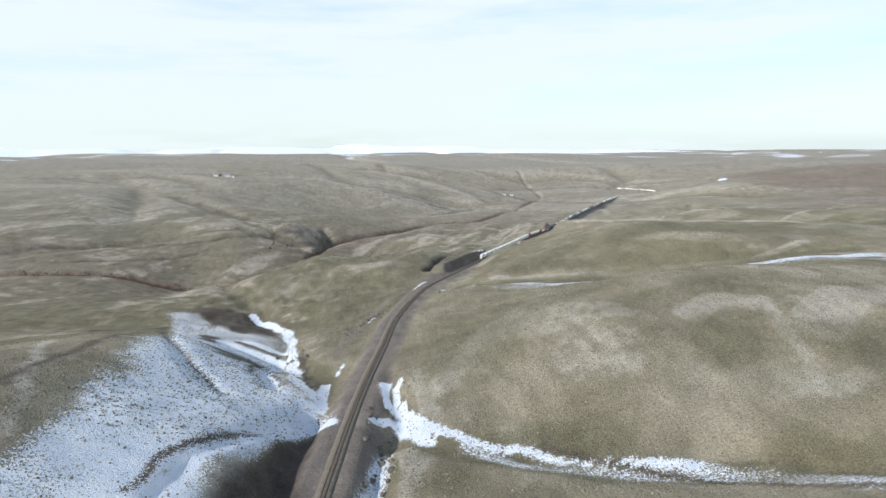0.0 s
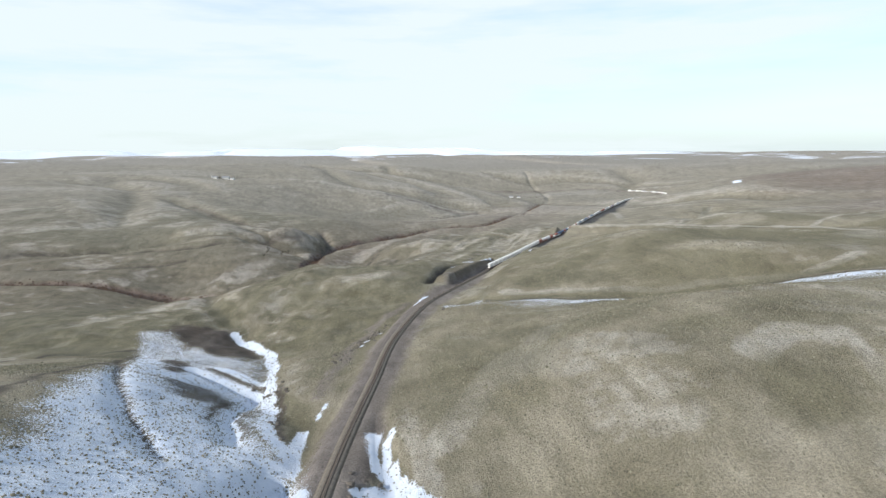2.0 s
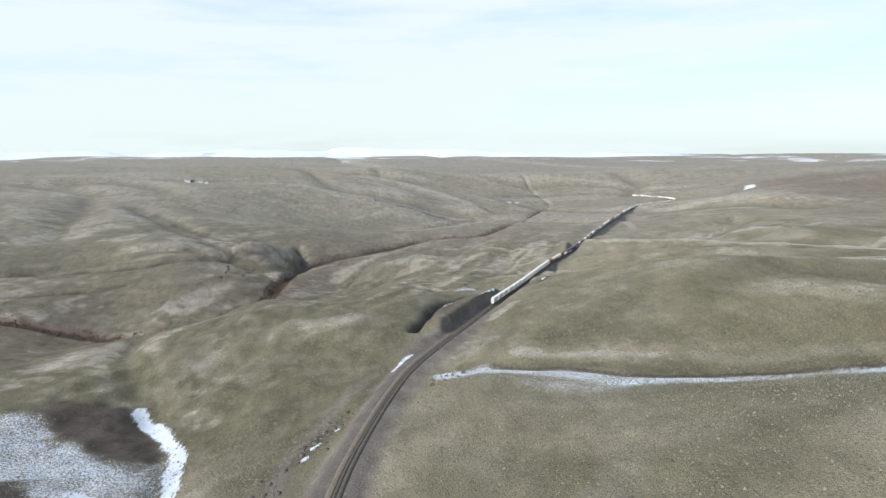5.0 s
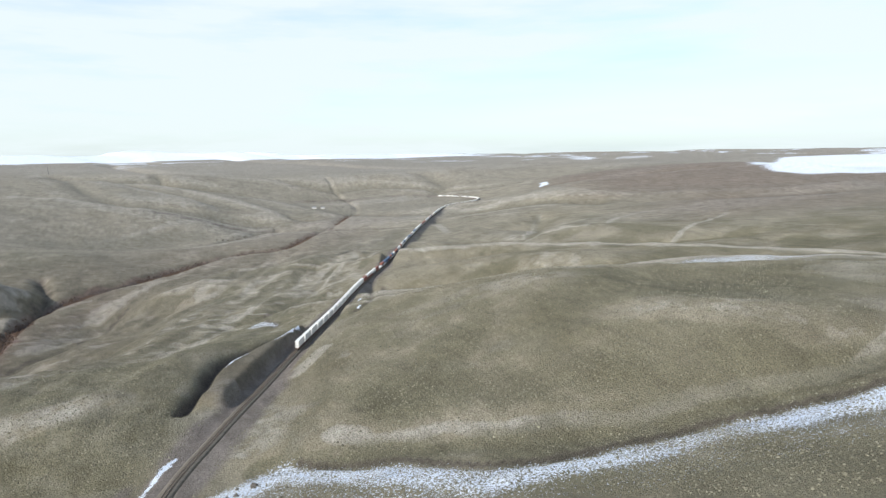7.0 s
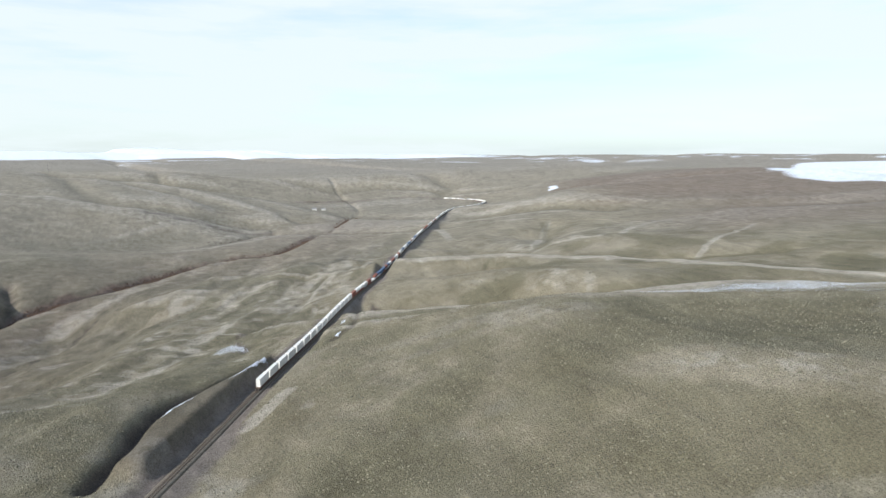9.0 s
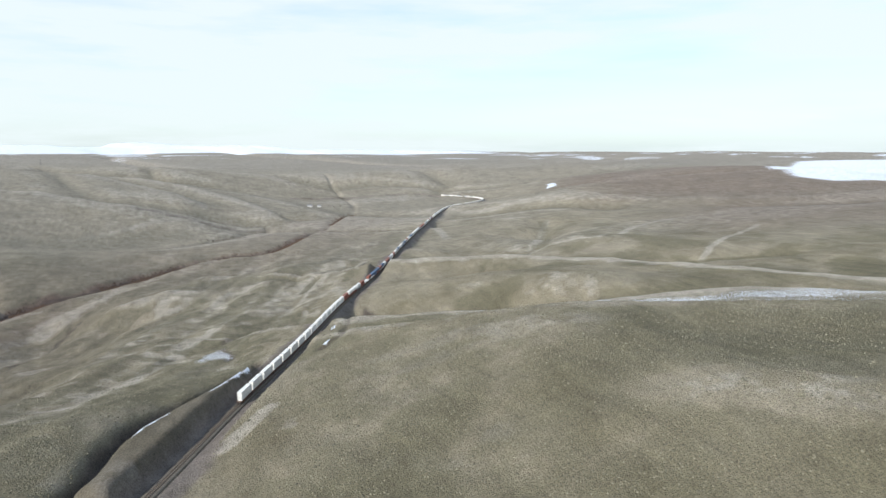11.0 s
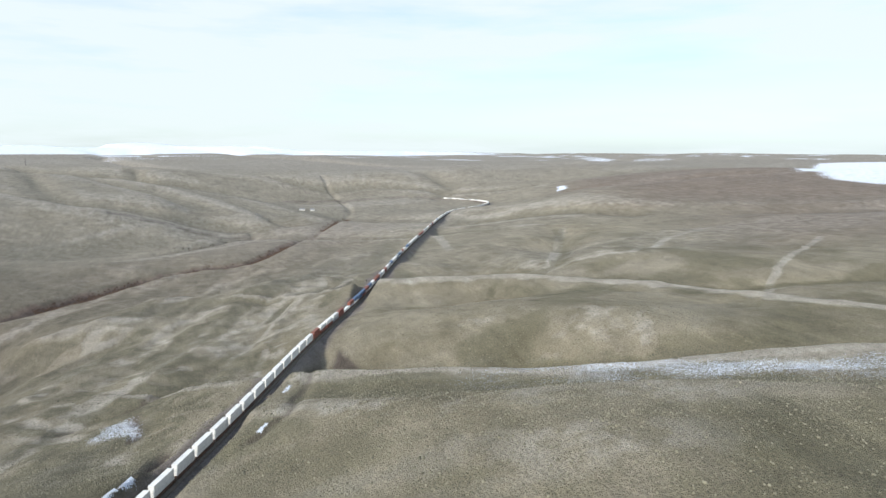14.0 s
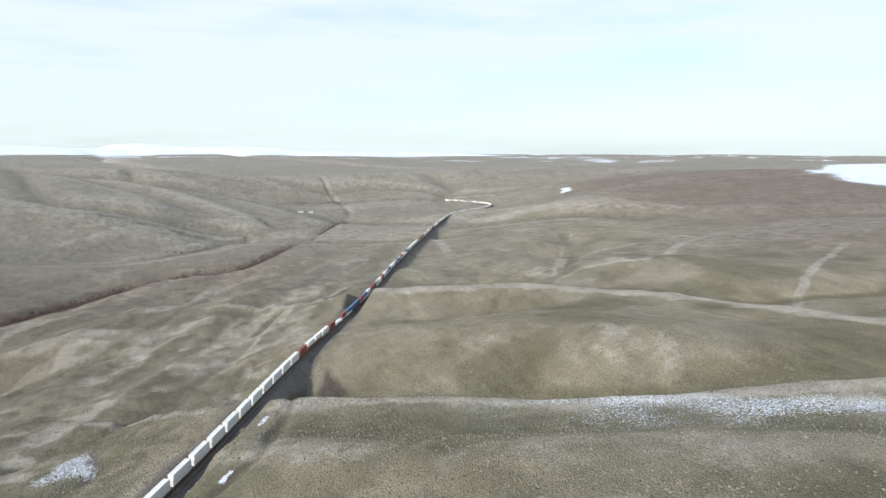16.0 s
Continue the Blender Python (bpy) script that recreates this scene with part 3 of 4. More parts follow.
    russet = 0.75 * ramp(17, 5, creek + 1.0 * wob) * ramp(1750, 1300, y) + 0.35 * in_area(px, py, [(-160, 600), (-160, 760), (-60, 1000), (-20, 1010), (-110, 720), (-110, 640)], 25)
    russet = np.maximum(russet, 0.18 * ramp(230, 60, creek + 3 * wob) * ramp(1900, 1500, y))
    russet = np.maximum(russet, 0.5 * in_area(px, py, [(950, 1150), (1150, 1650), (1400, 1900), (2100, 1750), (2300, 1000), (1500, 800), (1150, 900)], 130))
    russet = np.maximum(russet, 0.35 * in_area(px, py, [(700, 700), (900, 950), (1200, 1100), (1500, 800), (1000, 560)], 120))
    earth_shade = 0.95 * in_area(sx, sy, shaded_bank, 3.5)
    for patch, much in bare:
        earth_shade = np.maximum(earth_shade, 0.9 * much * in_area(qx, qy, patch, 6))
    # shade of gully mouth and east ditch painted in; the mound is brown itself
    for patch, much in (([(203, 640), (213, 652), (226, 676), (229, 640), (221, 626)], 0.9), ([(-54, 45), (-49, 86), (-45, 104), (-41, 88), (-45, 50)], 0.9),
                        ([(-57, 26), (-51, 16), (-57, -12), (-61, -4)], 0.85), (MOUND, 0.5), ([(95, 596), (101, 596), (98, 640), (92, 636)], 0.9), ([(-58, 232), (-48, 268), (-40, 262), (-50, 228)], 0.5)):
        earth_shade = np.maximum(earth_shade, much * in_area(sx, sy, patch, 3))
    earth_shade = np.maximum(earth_shade, 0.35 * in_area(px, py, DARK_HOLLOW, 10))
    earth_shade = np.maximum(earth_shade, 0.75 * ramp(7, 3, creek + 0.4 * wob) * ramp(1750, 1300, y))
    # trench darkened along its whole length, its shade put into the colour
    earth_shade = np.maximum(earth_shade, 0.9 * along(sx, sy, TRENCH, 4))
    # channels and banks darker along their beds
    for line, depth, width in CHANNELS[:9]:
        earth_shade = np.maximum(earth_shade, 0.55 * along(px, py, line, 0.7 * width))
    # scarp shadows painted along snow roads, with field lines and a brushy edge
    for dark_line in ([(-189, 196), (-158, 112), (-138, 70), (-119, 46)], [(-151, 237), (-130, 219), (-110, 199)], [(-122, 165), (-122, 135), (-117, 98)], [(-100, 190), (-91, 120), (-84, 92)], [(-126, -48), (-122, -24), (-112, -2), (-97, 17)],
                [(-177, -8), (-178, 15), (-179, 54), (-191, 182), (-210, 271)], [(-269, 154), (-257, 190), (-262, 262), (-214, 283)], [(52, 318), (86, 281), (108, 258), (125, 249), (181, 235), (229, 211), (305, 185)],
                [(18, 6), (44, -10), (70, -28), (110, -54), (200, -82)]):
        earth_shade = np.maximum(earth_shade, 0.8 * along(x + 0.3 * wob, y + 0.2 * wob, dark_line, 2.0))
        snow = snow * (1 - 0.6 * along(x + 0.3 * wob, y + 0.2 * wob, dark_line, 1.8))
    # grey grows with distance as painted haze, with a little on the west slope
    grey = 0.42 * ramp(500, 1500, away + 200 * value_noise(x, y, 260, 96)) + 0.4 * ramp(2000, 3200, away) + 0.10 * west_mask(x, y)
    pale = np.zeros(x.shape)
    for line, wide, much in (
            ([(480, 808), (519, 772), (558, 737), (699, 826), (831, 875)], 4, 0.8), ([(530, 570), (605, 611), (698, 650), (795, 692)], 3.5, 0.6), ([(493, 793), (625, 954), (708, 1055)], 6, 0.6),
            ([(505, 1056), (565, 1220), (572, 1274)], 7, 0.7), ([p[:2] for p in WEST_SPUR[2:]], 16, 0.7), ([p[:2] for p in FAR_SPUR], 20, 0.6),
            # spur crests paled, the sun caught by their grass put into the colour
            ([p[:2] for p in SPUR_NORTH[2:]], 11, 1.0), ([p[:2] for p in SPUR_NOSE[1:]], 14, 0.9), ([(730, 1499), (789, 1395), (838, 1351), (875, 1266)], 12, 0.8),
            ([(77, 429), (98, 445)], 5, 0.8), ([(112, 60), (131, 66), (143, 58)], 10, 0.5), ([(-18, 61), (-2, 85), (24, 120)], 9, 0.4), ([(165, 35), (190, 50), (230, 60)], 12, 0.8),
            ([(68, 326), (120, 278), (165, 256), (208, 240), (257, 216), (308, 221)], 4, 0.7),
            ([(60, 560), (110, 640), (150, 720), (200, 800)], 2.0, 0.6), ([(20, 560), (60, 650), (120, 760), (160, 850)], 6, 0.6), ([(-40, 560), (10, 680), (60, 790)], 7, 0.55), ([(150, 640), (172, 690), (186, 740)], 3, 0.6),
            ([(20, 95), (34, 120), (52, 150)], 9, 0.4),
            ([(150, 60), (146, 36), (143, 12), (138, -5)], 5, 0.5), ([(-161, -36), (-211, 98), (-181, 167)], 2.5, 0.6), ([(-285, 183), (-233, 181), (-185, 180)], 2.5, 0.6),
            ([(-120, 395), (-60, 350), (-20, 340)], 4, 0.5), ([(-527, 640), (-383, 630), (-300, 655), (-180, 700)], 16, 0.6), ([(-110, 760), (-70, 830), (-20, 850)], 18, 0.5),
            ([(-280, 1000), (-190, 935), (-130, 905)], 8, 0.8), ([(-500, 900), (-300, 950), (-232, 985)], 5, 0.5), ([(-900, 1250), (-600, 1500), (-480, 1790)], 6, 0.5),
            ([(60, 1310), (300, 1500), (420, 1560)], 12, 0.5), ([(-100, 1500), (200, 1750), (350, 1820)], 10, 0.4)):
        pale = np.maximum(pale, much * along(x + 0.6 * wob, y + 0.5 * wob, line, wide))
    pale = np.maximum(pale, 0.26 * ramp(0.25, 0.6, value_noise(x, y, 75, 51) * 0.6 + value_noise(x + 0.5 * y, y, 27, 52) * 0.5) * ramp(1200, 500, away))
    pale = np.maximum(pale, 0.3 * ramp(0.1, 0.6, value_noise(x * 0.3 + y * 0.2, y, 160, 53)) * ramp(700, 1300, away))
    olive = 0.5 * ramp(0.12, 0.55, value_noise(x, y, 110, 54) * 0.7 + 0.45 * value_noise(x, y, 37, 55)) * ramp(1500, 700, away)
    u, v = 0.55 * x + 0.83 * y, 0.83 * x - 0.55 * y
    west = (side > 0) * ramp(10, 40, track) * ramp(230, 330, y) * ramp(1500, 900, y)
    streak = value_noise(u / 5, v, 30, 91) + 0.6 * value_noise(u / 3, v, 11, 92) + 0.4 * value_noise(x, y, 9, 93)
    olive = np.maximum(olive, west * ramp(0.35, -0.45, streak) * 0.85)
    pale = np.maximum(pale, west * ramp(0.25, 0.9, streak) * 0.36)
    rill = value_noise(u, v / 3, 9, 98) + 0.5 * value_noise(x, y, 5, 99)
    slope = west * ramp(900, 600, y)
    olive = np.maximum(olive, slope * ramp(0.1, 0.8, rill) * 0.8)
    pale = np.maximum(pale, slope * ramp(0.2, 0.9, -rill) * 0.5)
    across = value_noise(u, v / 4, 20, 94) + 0.5 * value_noise(u, v / 3, 8, 95)
    pale = np.maximum(pale, (side < 0) * ramp(20, 60, track) * ramp(0.35, 1.0, across) * 0.25 * ramp(700, 400, away))
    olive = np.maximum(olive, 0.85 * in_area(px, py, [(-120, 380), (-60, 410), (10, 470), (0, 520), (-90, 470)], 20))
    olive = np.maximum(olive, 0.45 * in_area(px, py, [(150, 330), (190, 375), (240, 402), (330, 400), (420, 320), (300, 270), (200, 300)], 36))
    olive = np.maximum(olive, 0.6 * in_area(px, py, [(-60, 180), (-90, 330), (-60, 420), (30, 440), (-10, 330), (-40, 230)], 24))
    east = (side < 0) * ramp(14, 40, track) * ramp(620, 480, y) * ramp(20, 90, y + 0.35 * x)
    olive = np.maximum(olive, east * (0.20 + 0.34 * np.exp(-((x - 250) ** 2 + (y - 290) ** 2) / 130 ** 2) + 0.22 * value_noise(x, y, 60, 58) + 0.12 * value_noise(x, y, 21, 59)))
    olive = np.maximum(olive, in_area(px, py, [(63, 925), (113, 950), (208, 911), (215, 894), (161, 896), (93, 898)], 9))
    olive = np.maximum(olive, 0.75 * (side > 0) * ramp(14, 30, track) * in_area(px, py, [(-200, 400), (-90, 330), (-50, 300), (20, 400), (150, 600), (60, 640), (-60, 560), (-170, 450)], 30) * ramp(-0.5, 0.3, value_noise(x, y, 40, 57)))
    olive = np.maximum(olive, 0.7 * in_area(px, py, [(297, 1665), (407, 1790), (560, 1930), (578, 1831), (383, 1534), (323, 1589)], 30))
    return dict(grey=grey, snow=snow, ballast=ballast, russet=russet, earth_shade=earth_shade, pale=pale, olive=olive)


def crests(x, y, reach):
    """How sharply the land bulges (1) or hollows (-1) at each place."""
    mid = 4 * natural_height(x, y)
    bend = mid - natural_height(x + reach, y) - natural_height(x - reach, y) - natural_height(x, y + reach) - natural_height(x, y - reach)
    return bend / reach


def grown(start, end, step, limit, rate):
    """Grid lines that are evenly spaced in the middle and spread out towards the rim."""
    mid = list(np.arange(start, end, step))
    lo, hi, s = [start], [mid[-1]], step
    while hi[-1] < limit[1]:
        s = min(s * rate, 80)
        hi.append(hi[-1] + s)
    s = step
    while lo[-1] > limit[0]:
        s = min(s * rate, 160)
        lo.append(lo[-1] - s)
    return np.array(lo[:0:-1] + mid + hi[1:])


def build_ground():
    xs, ys = grown(-290, 600, 2.6, (-6500, 7400), 1.03), grown(-110, 860, 2.6, (-2200, 7250), 1.018)
    x, y = np.meshgrid(xs, ys)
    z = ground_height(x, y)
    nx, ny = len(xs), len(ys)
    mesh = bpy.data.meshes.new("ground")
    verts = np.stack([x, y, z], -1).reshape(-1, 3)
    i = (np.arange(ny - 1)[:, None] * nx + np.arange(nx - 1)[None]).ravel()
    quads = np.stack([i, i + 1, i + nx + 1, i + nx], -1)
    mesh.vertices.add(len(verts))
    mesh.vertices.foreach_set("co", verts.ravel())
    mesh.loops.add(quads.size)
    mesh.loops.foreach_set("vertex_index", quads.ravel())
    mesh.polygons.add(len(quads))
    mesh.polygons.foreach_set("loop_start", np.arange(0, quads.size, 4))
    mesh.polygons.foreach_set("use_smooth", np.ones(len(quads), bool))
    m = masks(x, y, z)
    bend = crests(x, y, 12.0)
    far_out = ramp(900, 1500, np.hypot(x - 60, y - 100))
    bend = bend * (1 - far_out) + 1.3 * crests(x, y, 70.0) * far_out + 0.05 * value_noise(x, y, 24, 97)
    track, _, _ = to_line(x, y, LINE_FINE)
    free = ramp(12, 30, track)
    # crests paled, hollows darkened by the bend: relief shading put into the colour
    m["pale"] = np.maximum(m["pale"], 0.32 * free * ramp(0.10, 0.30, bend))
    m["olive"] = np.maximum(m["olive"] * ramp(0.2, 0.03, bend), 0.55 * free * ramp(-0.10, -0.40, bend))
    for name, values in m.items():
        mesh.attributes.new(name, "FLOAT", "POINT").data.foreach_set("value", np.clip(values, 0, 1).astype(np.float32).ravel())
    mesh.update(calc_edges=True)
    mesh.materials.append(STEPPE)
    return tagged(new("ground", mesh), "rolling winter steppe of sage and dry grass with snow patches", "ground", kind="structure")


ground = build_ground()


def height_at(x, y):
    return float(ground_height(np.array([x]), np.array([y]))[0])


# ---------------------------------------------------------------- helpers for things
def part(name, bm, mat, parent=None, label="", at=None):
    mesh = bpy.data.meshes.new(name)
    bm.to_mesh(mesh)
    bm.free()
    mesh.materials.append(mat)
    ob = new(name, mesh)
    if parent:
        ob.parent = parent
    if at is not None:
        ob.matrix_basis = at
    return tagged(ob, label)


def box(bm, x0, x1, y0, y1, z0, z1):
    v = [bm.verts.new((x, y, z)) for z in (z0, z1) for x, y in ((x0, y0), (x1, y0), (x1, y1), (x0, y1))]
    for f in ((3, 2, 1, 0), (4, 5, 6, 7), (0, 1, 5, 4), (1, 2, 6, 5), (2, 3, 7, 6), (3, 0, 4, 7)):
        bm.faces.new([v[i] for i in f])
    return v


def rod(bm, a, b, r0, r1, sides=6):
    a, b = Vector(a), Vector(b)
    turn = (b - a).to_track_quat("Z", "Y").to_matrix()
    rings = [[bm.verts.new(p + turn @ Vector((r * math.cos(k * math.tau / sides), r * math.sin(k * math.tau / sides), 0))) for k in range(sides)] for p, r in ((a, r0), (b, r1))]
    for k in range(sides):
        bm.faces.new((rings[0][k], rings[0][(k + 1) % sides], rings[1][(k + 1) % sides], rings[1][k]))
    bm.faces.new(rings[0][::-1])
    bm.faces.new(rings[1])


def raw_mesh(name, verts, faces, mat):
    """A mesh from arrays, for what is too many to pick apart."""
    mesh = bpy.data.meshes.new(name)
    n = faces.shape[1]
    mesh.vertices.add(len(verts))
    mesh.vertices.foreach_set("co", verts.ravel())
    mesh.loops.add(faces.size)
    mesh.loops.foreach_set("vertex_index", faces.ravel())
    mesh.polygons.add(len(faces))
    mesh.polygons.foreach_set("loop_start", np.arange(0, faces.size, n))
    mesh.update(calc_edges=True)
    mesh.materials.append(mat)
    return new(name, mesh)


# ---------------------------------------------------------------- railway
RAIL = spline(LINE, 4.0)
_leg = np.r_[0, np.cumsum(np.linalg.norm(np.diff(RAIL[:, :2], axis=0), axis=1))]
RAIL_END = float(_leg[-1])


def on_line(s):
    """Place and heading at s metres along the railway."""
    p = np.array([np.interp(s, _leg, RAIL[:, k]) for k in range(3)])
    q = np.array([np.interp(s + 1.0, _leg, RAIL[:, k]) for k in range(3)])
    o = np.array([np.interp(s - 1.0, _leg, RAIL[:, k]) for k in range(3)])
    w = (q - o) / np.linalg.norm(q - o)
    return p, w


def nearest_on_line(x, y):
    return float(_leg[np.argmin(np.hypot(RAIL[:, 0] - x, RAIL[:, 1] - y))])


def sweep(name, profile, mat, s0, s1, step, shift=0.0):
    """A profile of (across, up) drawn along the railway."""
    rings = []
    for s in np.arange(s0, s1, step):
        p, w = on_line(s)
        right = np.array([w[1], -w[0], 0]) / math.hypot(w[0], w[1])
        rings.append([p + right * (a + shift) + np.array([0, 0, u]) for a, u in profile])
    n, k = len(rings), len(profile)
    verts = np.array(rings).reshape(-1, 3)
    faces = np.array([(i * k + j, i * k + (j + 1) % k, (i + 1) * k + (j + 1) % k, (i + 1) * k + j) for i in range(n - 1) for j in range(k)])
    return raw_mesh(name, verts, faces, mat)


bed = sweep("ballast_bed", [(-3.6, -1.15), (-2.0, -0.28), (2.0, -0.28), (3.6, -1.15)], BALLAST, 0, RAIL_END - 2, 5.0)
tagged(bed, "grey crushed-stone ballast bed of the railway", "railway bed", kind="structure")
for shift in (-0.7175, 0.7175):
    rail = sweep("rail", [(-0.075, -0.19), (-0.075, -0.16), (-0.037, -0.05), (-0.037, 0.0), (0.037, 0.0), (0.037, -0.05), (0.075, -0.16), (0.075, -0.19)], STEEL, 0, RAIL_END - 2, 6.0, shift)
    tagged(rail, "worn steel rail on timber sleepers", "rail", "rails of the line", "structure")


def sleepers():
    spots = np.arange(40, 1500, 0.62)
    rng = np.random.default_rng(4)
    verts, faces = [], []
    cube = np.array([(a, b, c) for c in (-0.36, -0.19) for a, b in ((-1.3, -0.12), (1.3, -0.12), (1.3, 0.12), (-1.3, 0.12))])
    quad = np.array([(4, 5, 6, 7), (0, 1, 5, 4), (1, 2, 6, 5), (2, 3, 7, 6), (3, 0, 4, 7)])
    for n, s in enumerate(spots):
        p, w = on_line(s)
        right = np.array([w[1], -w[0], 0])
        local = cube + np.array([rng.normal(0, 0.04), 0, 0])
        verts.append(p + local[:, :1] * right + local[:, 1:2] * w + local[:, 2:] * np.array([0, 0, 1]))
        faces.append(quad + 8 * n)
    ob = raw_mesh("sleepers", np.vstack(verts), np.vstack(faces), TIE)
    return tagged(ob, "weathered timber sleepers in the ballast", "sleepers", kind="stuff")


sleepers()


# ---------------------------------------------------------------- the freight train
PITCH, BOX_LONG, BOX_WIDE, BOX_HIGH = 16.35, 13.7, 2.5, 2.85


def ribbed_box(name, mat):
    """A freight container with corrugated sides, corner posts, roof bows, and two doors at its rear end."""
    bm = bmesh.new()
    h, w, l = BOX_HIGH, BOX_WIDE / 2, BOX_LONG / 2
    box(bm, -w + 0.05, w - 0.05, -l + 0.06, l - 0.03, 0.08, h - 0.05)
    for sx in (-1, 1):
        for sy in (-1, 1):
            x, y = sx * (w - 0.07), sy * (l - 0.08)
            box(bm, x - 0.07, x + 0.07, y - 0.08, y + 0.08, 0, h)
        box(bm, sx * w - 0.06, sx * w + 0.0, -l, l, 0, 0.14) if sx > 0 else box(bm, -w, -w + 0.06, -l, l, 0, 0.14)
        box(bm, sx * w - 0.06, sx * w, -l, l, h - 0.1, h - 0.001) if sx > 0 else box(bm, -w, -w + 0.06, -l, l, h - 0.1, h - 0.001)
        for k in range(22):
            y = -l + 0.42 + k * (BOX_LONG - 0.84) / 21
            a, b = sorted((sx * (w - 0.05), sx * (w - 0.012)))
            box(bm, a, b, y - 0.13, y + 0.13, 0.16, h - 0.12)
    for k in range(13):
        y = -l + 0.6 + k * (BOX_LONG - 1.2) / 12
        box(bm, -w + 0.08, w - 0.08, y - 0.2, y + 0.2, h - 0.05, h - 0.025)
    body = part(name, bm, mat)
    for sx in (-1, 1):
        bm = bmesh.new()
        a, b = sorted((sx * 0.02, sx * (w - 0.15)))
        box(bm, a, b, -l - 0.005, -l + 0.05, 0.12, h - 0.12)
        for x in (sx * 0.3, sx * 0.85):
            rod(bm, (x, -l - 0.03, 0.1), (x, -l - 0.03, h - 0.1), 0.025, 0.025, 6)
        part("door", bm, mat, body, "ribbed end door with locking bars")
    return body


def well_car():
    """One unit of an articulated well car: deep side sills, end platforms and a bogie with four wheels."""
    root = new("well_car")
    bm = bmesh.new()
    for sx in (-1, 1):
        a, b = sorted((sx * 1.32, sx * 1.50))
        box(bm, a, b, -7.2, 7.2, 0.30, 1.35)
        a, b = sorted((sx * 1.25, sx * 1.56))
        box(bm, a, b, -7.3, 7.3, 1.35, 1.47)
        for k in range(9):
            y = -6.8 + k * 1.7
            a, b = sorted((sx * 1.50, sx * 1.55))
            box(bm, a, b, y - 0.06, y + 0.06, 0.32, 1.36)
    for k in range(5):
        box(bm, -1.32, 1.32, -6.4 + k * 3.2 - 0.2, -6.4 + k * 3.2 + 0.2, 0.22, 0.36)
    part("well", bm, CAR, root)
    for sy in (-1, 1):
        bm = bmesh.new()
        a, b = sorted((sy * 7.0, sy * 8.05))
        box(bm, -1.4, 1.4, a, b, 0.95, 1.2)
        box(bm, -0.3, 0.3, *sorted((sy * 7.9, sy * 8.15)), 0.7, 1.0)
        part("platform", bm, CAR, root)
    bm = bmesh.new()
    for sx in (-1, 1):
        box(bm, sx * 1.0 - 0.08, sx * 1.0 + 0.08, -9.2, -7.1, 0.42, 0.72)
    box(bm, -1.1, 1.1, -8.35, -7.95, 0.5, 0.9)
    bogie = part("bogie", bm, IRON, root)
    for y in (-9.0, -7.3):
        for sx in (-1, 1):
            bm = bmesh.new()
            rod(bm, (sx * 0.68, y, 0.46), (sx * 0.80, y, 0.46), 0.46, 0.46, 14)
            rod(bm, (sx * 0.64, y, 0.46), (sx * 0.68, y, 0.46), 0.50, 0.50, 14)
            part("wheel", bm, STEEL, bogie)
    return tagged(root, "brown articulated well car carrying stacked containers", "railcar", "cars of the freight train")


def along_pose(s, up):
    (x, y, z), w = on_line(s)
    return Matrix.Translation((x, y, z + up)) @ Euler((math.asin(w[2]), 0, -math.atan2(w[0], w[1]))).to_matrix().to_4x4()


def train():
    rng = random.Random(8)
    tail = nearest_on_line(90, 484)
    car = well_car()
    kinds = {}
    for key, mat, words in (("white", WHITE, "white corrugated freight container stacked on a well car"), ("grey", GREY, "grey corrugated freight container stacked on a well car"),
                            ("red", RED, "faded red freight container on a well car"), ("blue", BLUE, "faded blue freight container on a well car")):
        kinds[key] = tagged(ribbed_box("freight_container", mat), words, "container", "containers of the freight train")
    used = set()
    n = int((nearest_on_line(985, 2090) - tail) / PITCH)
    for k in range(n):
        s = tail + 8 + k * PITCH
        m = along_pose(s, 0)
        if k == 0:
            car.matrix_basis = m
        else:
            copy_thing(car, m)
        if k < 15:
            pair = ("white", "white")
        elif k in (15, 16, 19):
            pair = ("red", rng.choice(("red", "white")))
        elif s > RAIL_END - 1300:
            pair = ("white", rng.choice(("white", "white", "white", "white", "white", "grey")))
        else:
            pair = tuple(rng.choice(("white", "white", "white", "grey", "grey", "white", "red", "blue")) for _ in range(2))
        layers = 1 if k % 23 == 20 else 2
        for layer in range(layers):
            key = pair[layer]
            place = along_pose(s, 0.36 + layer * (BOX_HIGH + 0.03))
            if key in used:
                copy_thing(kinds[key], place)
            else:
                used.add(key)
                kinds[key].matrix_basis = place


train()

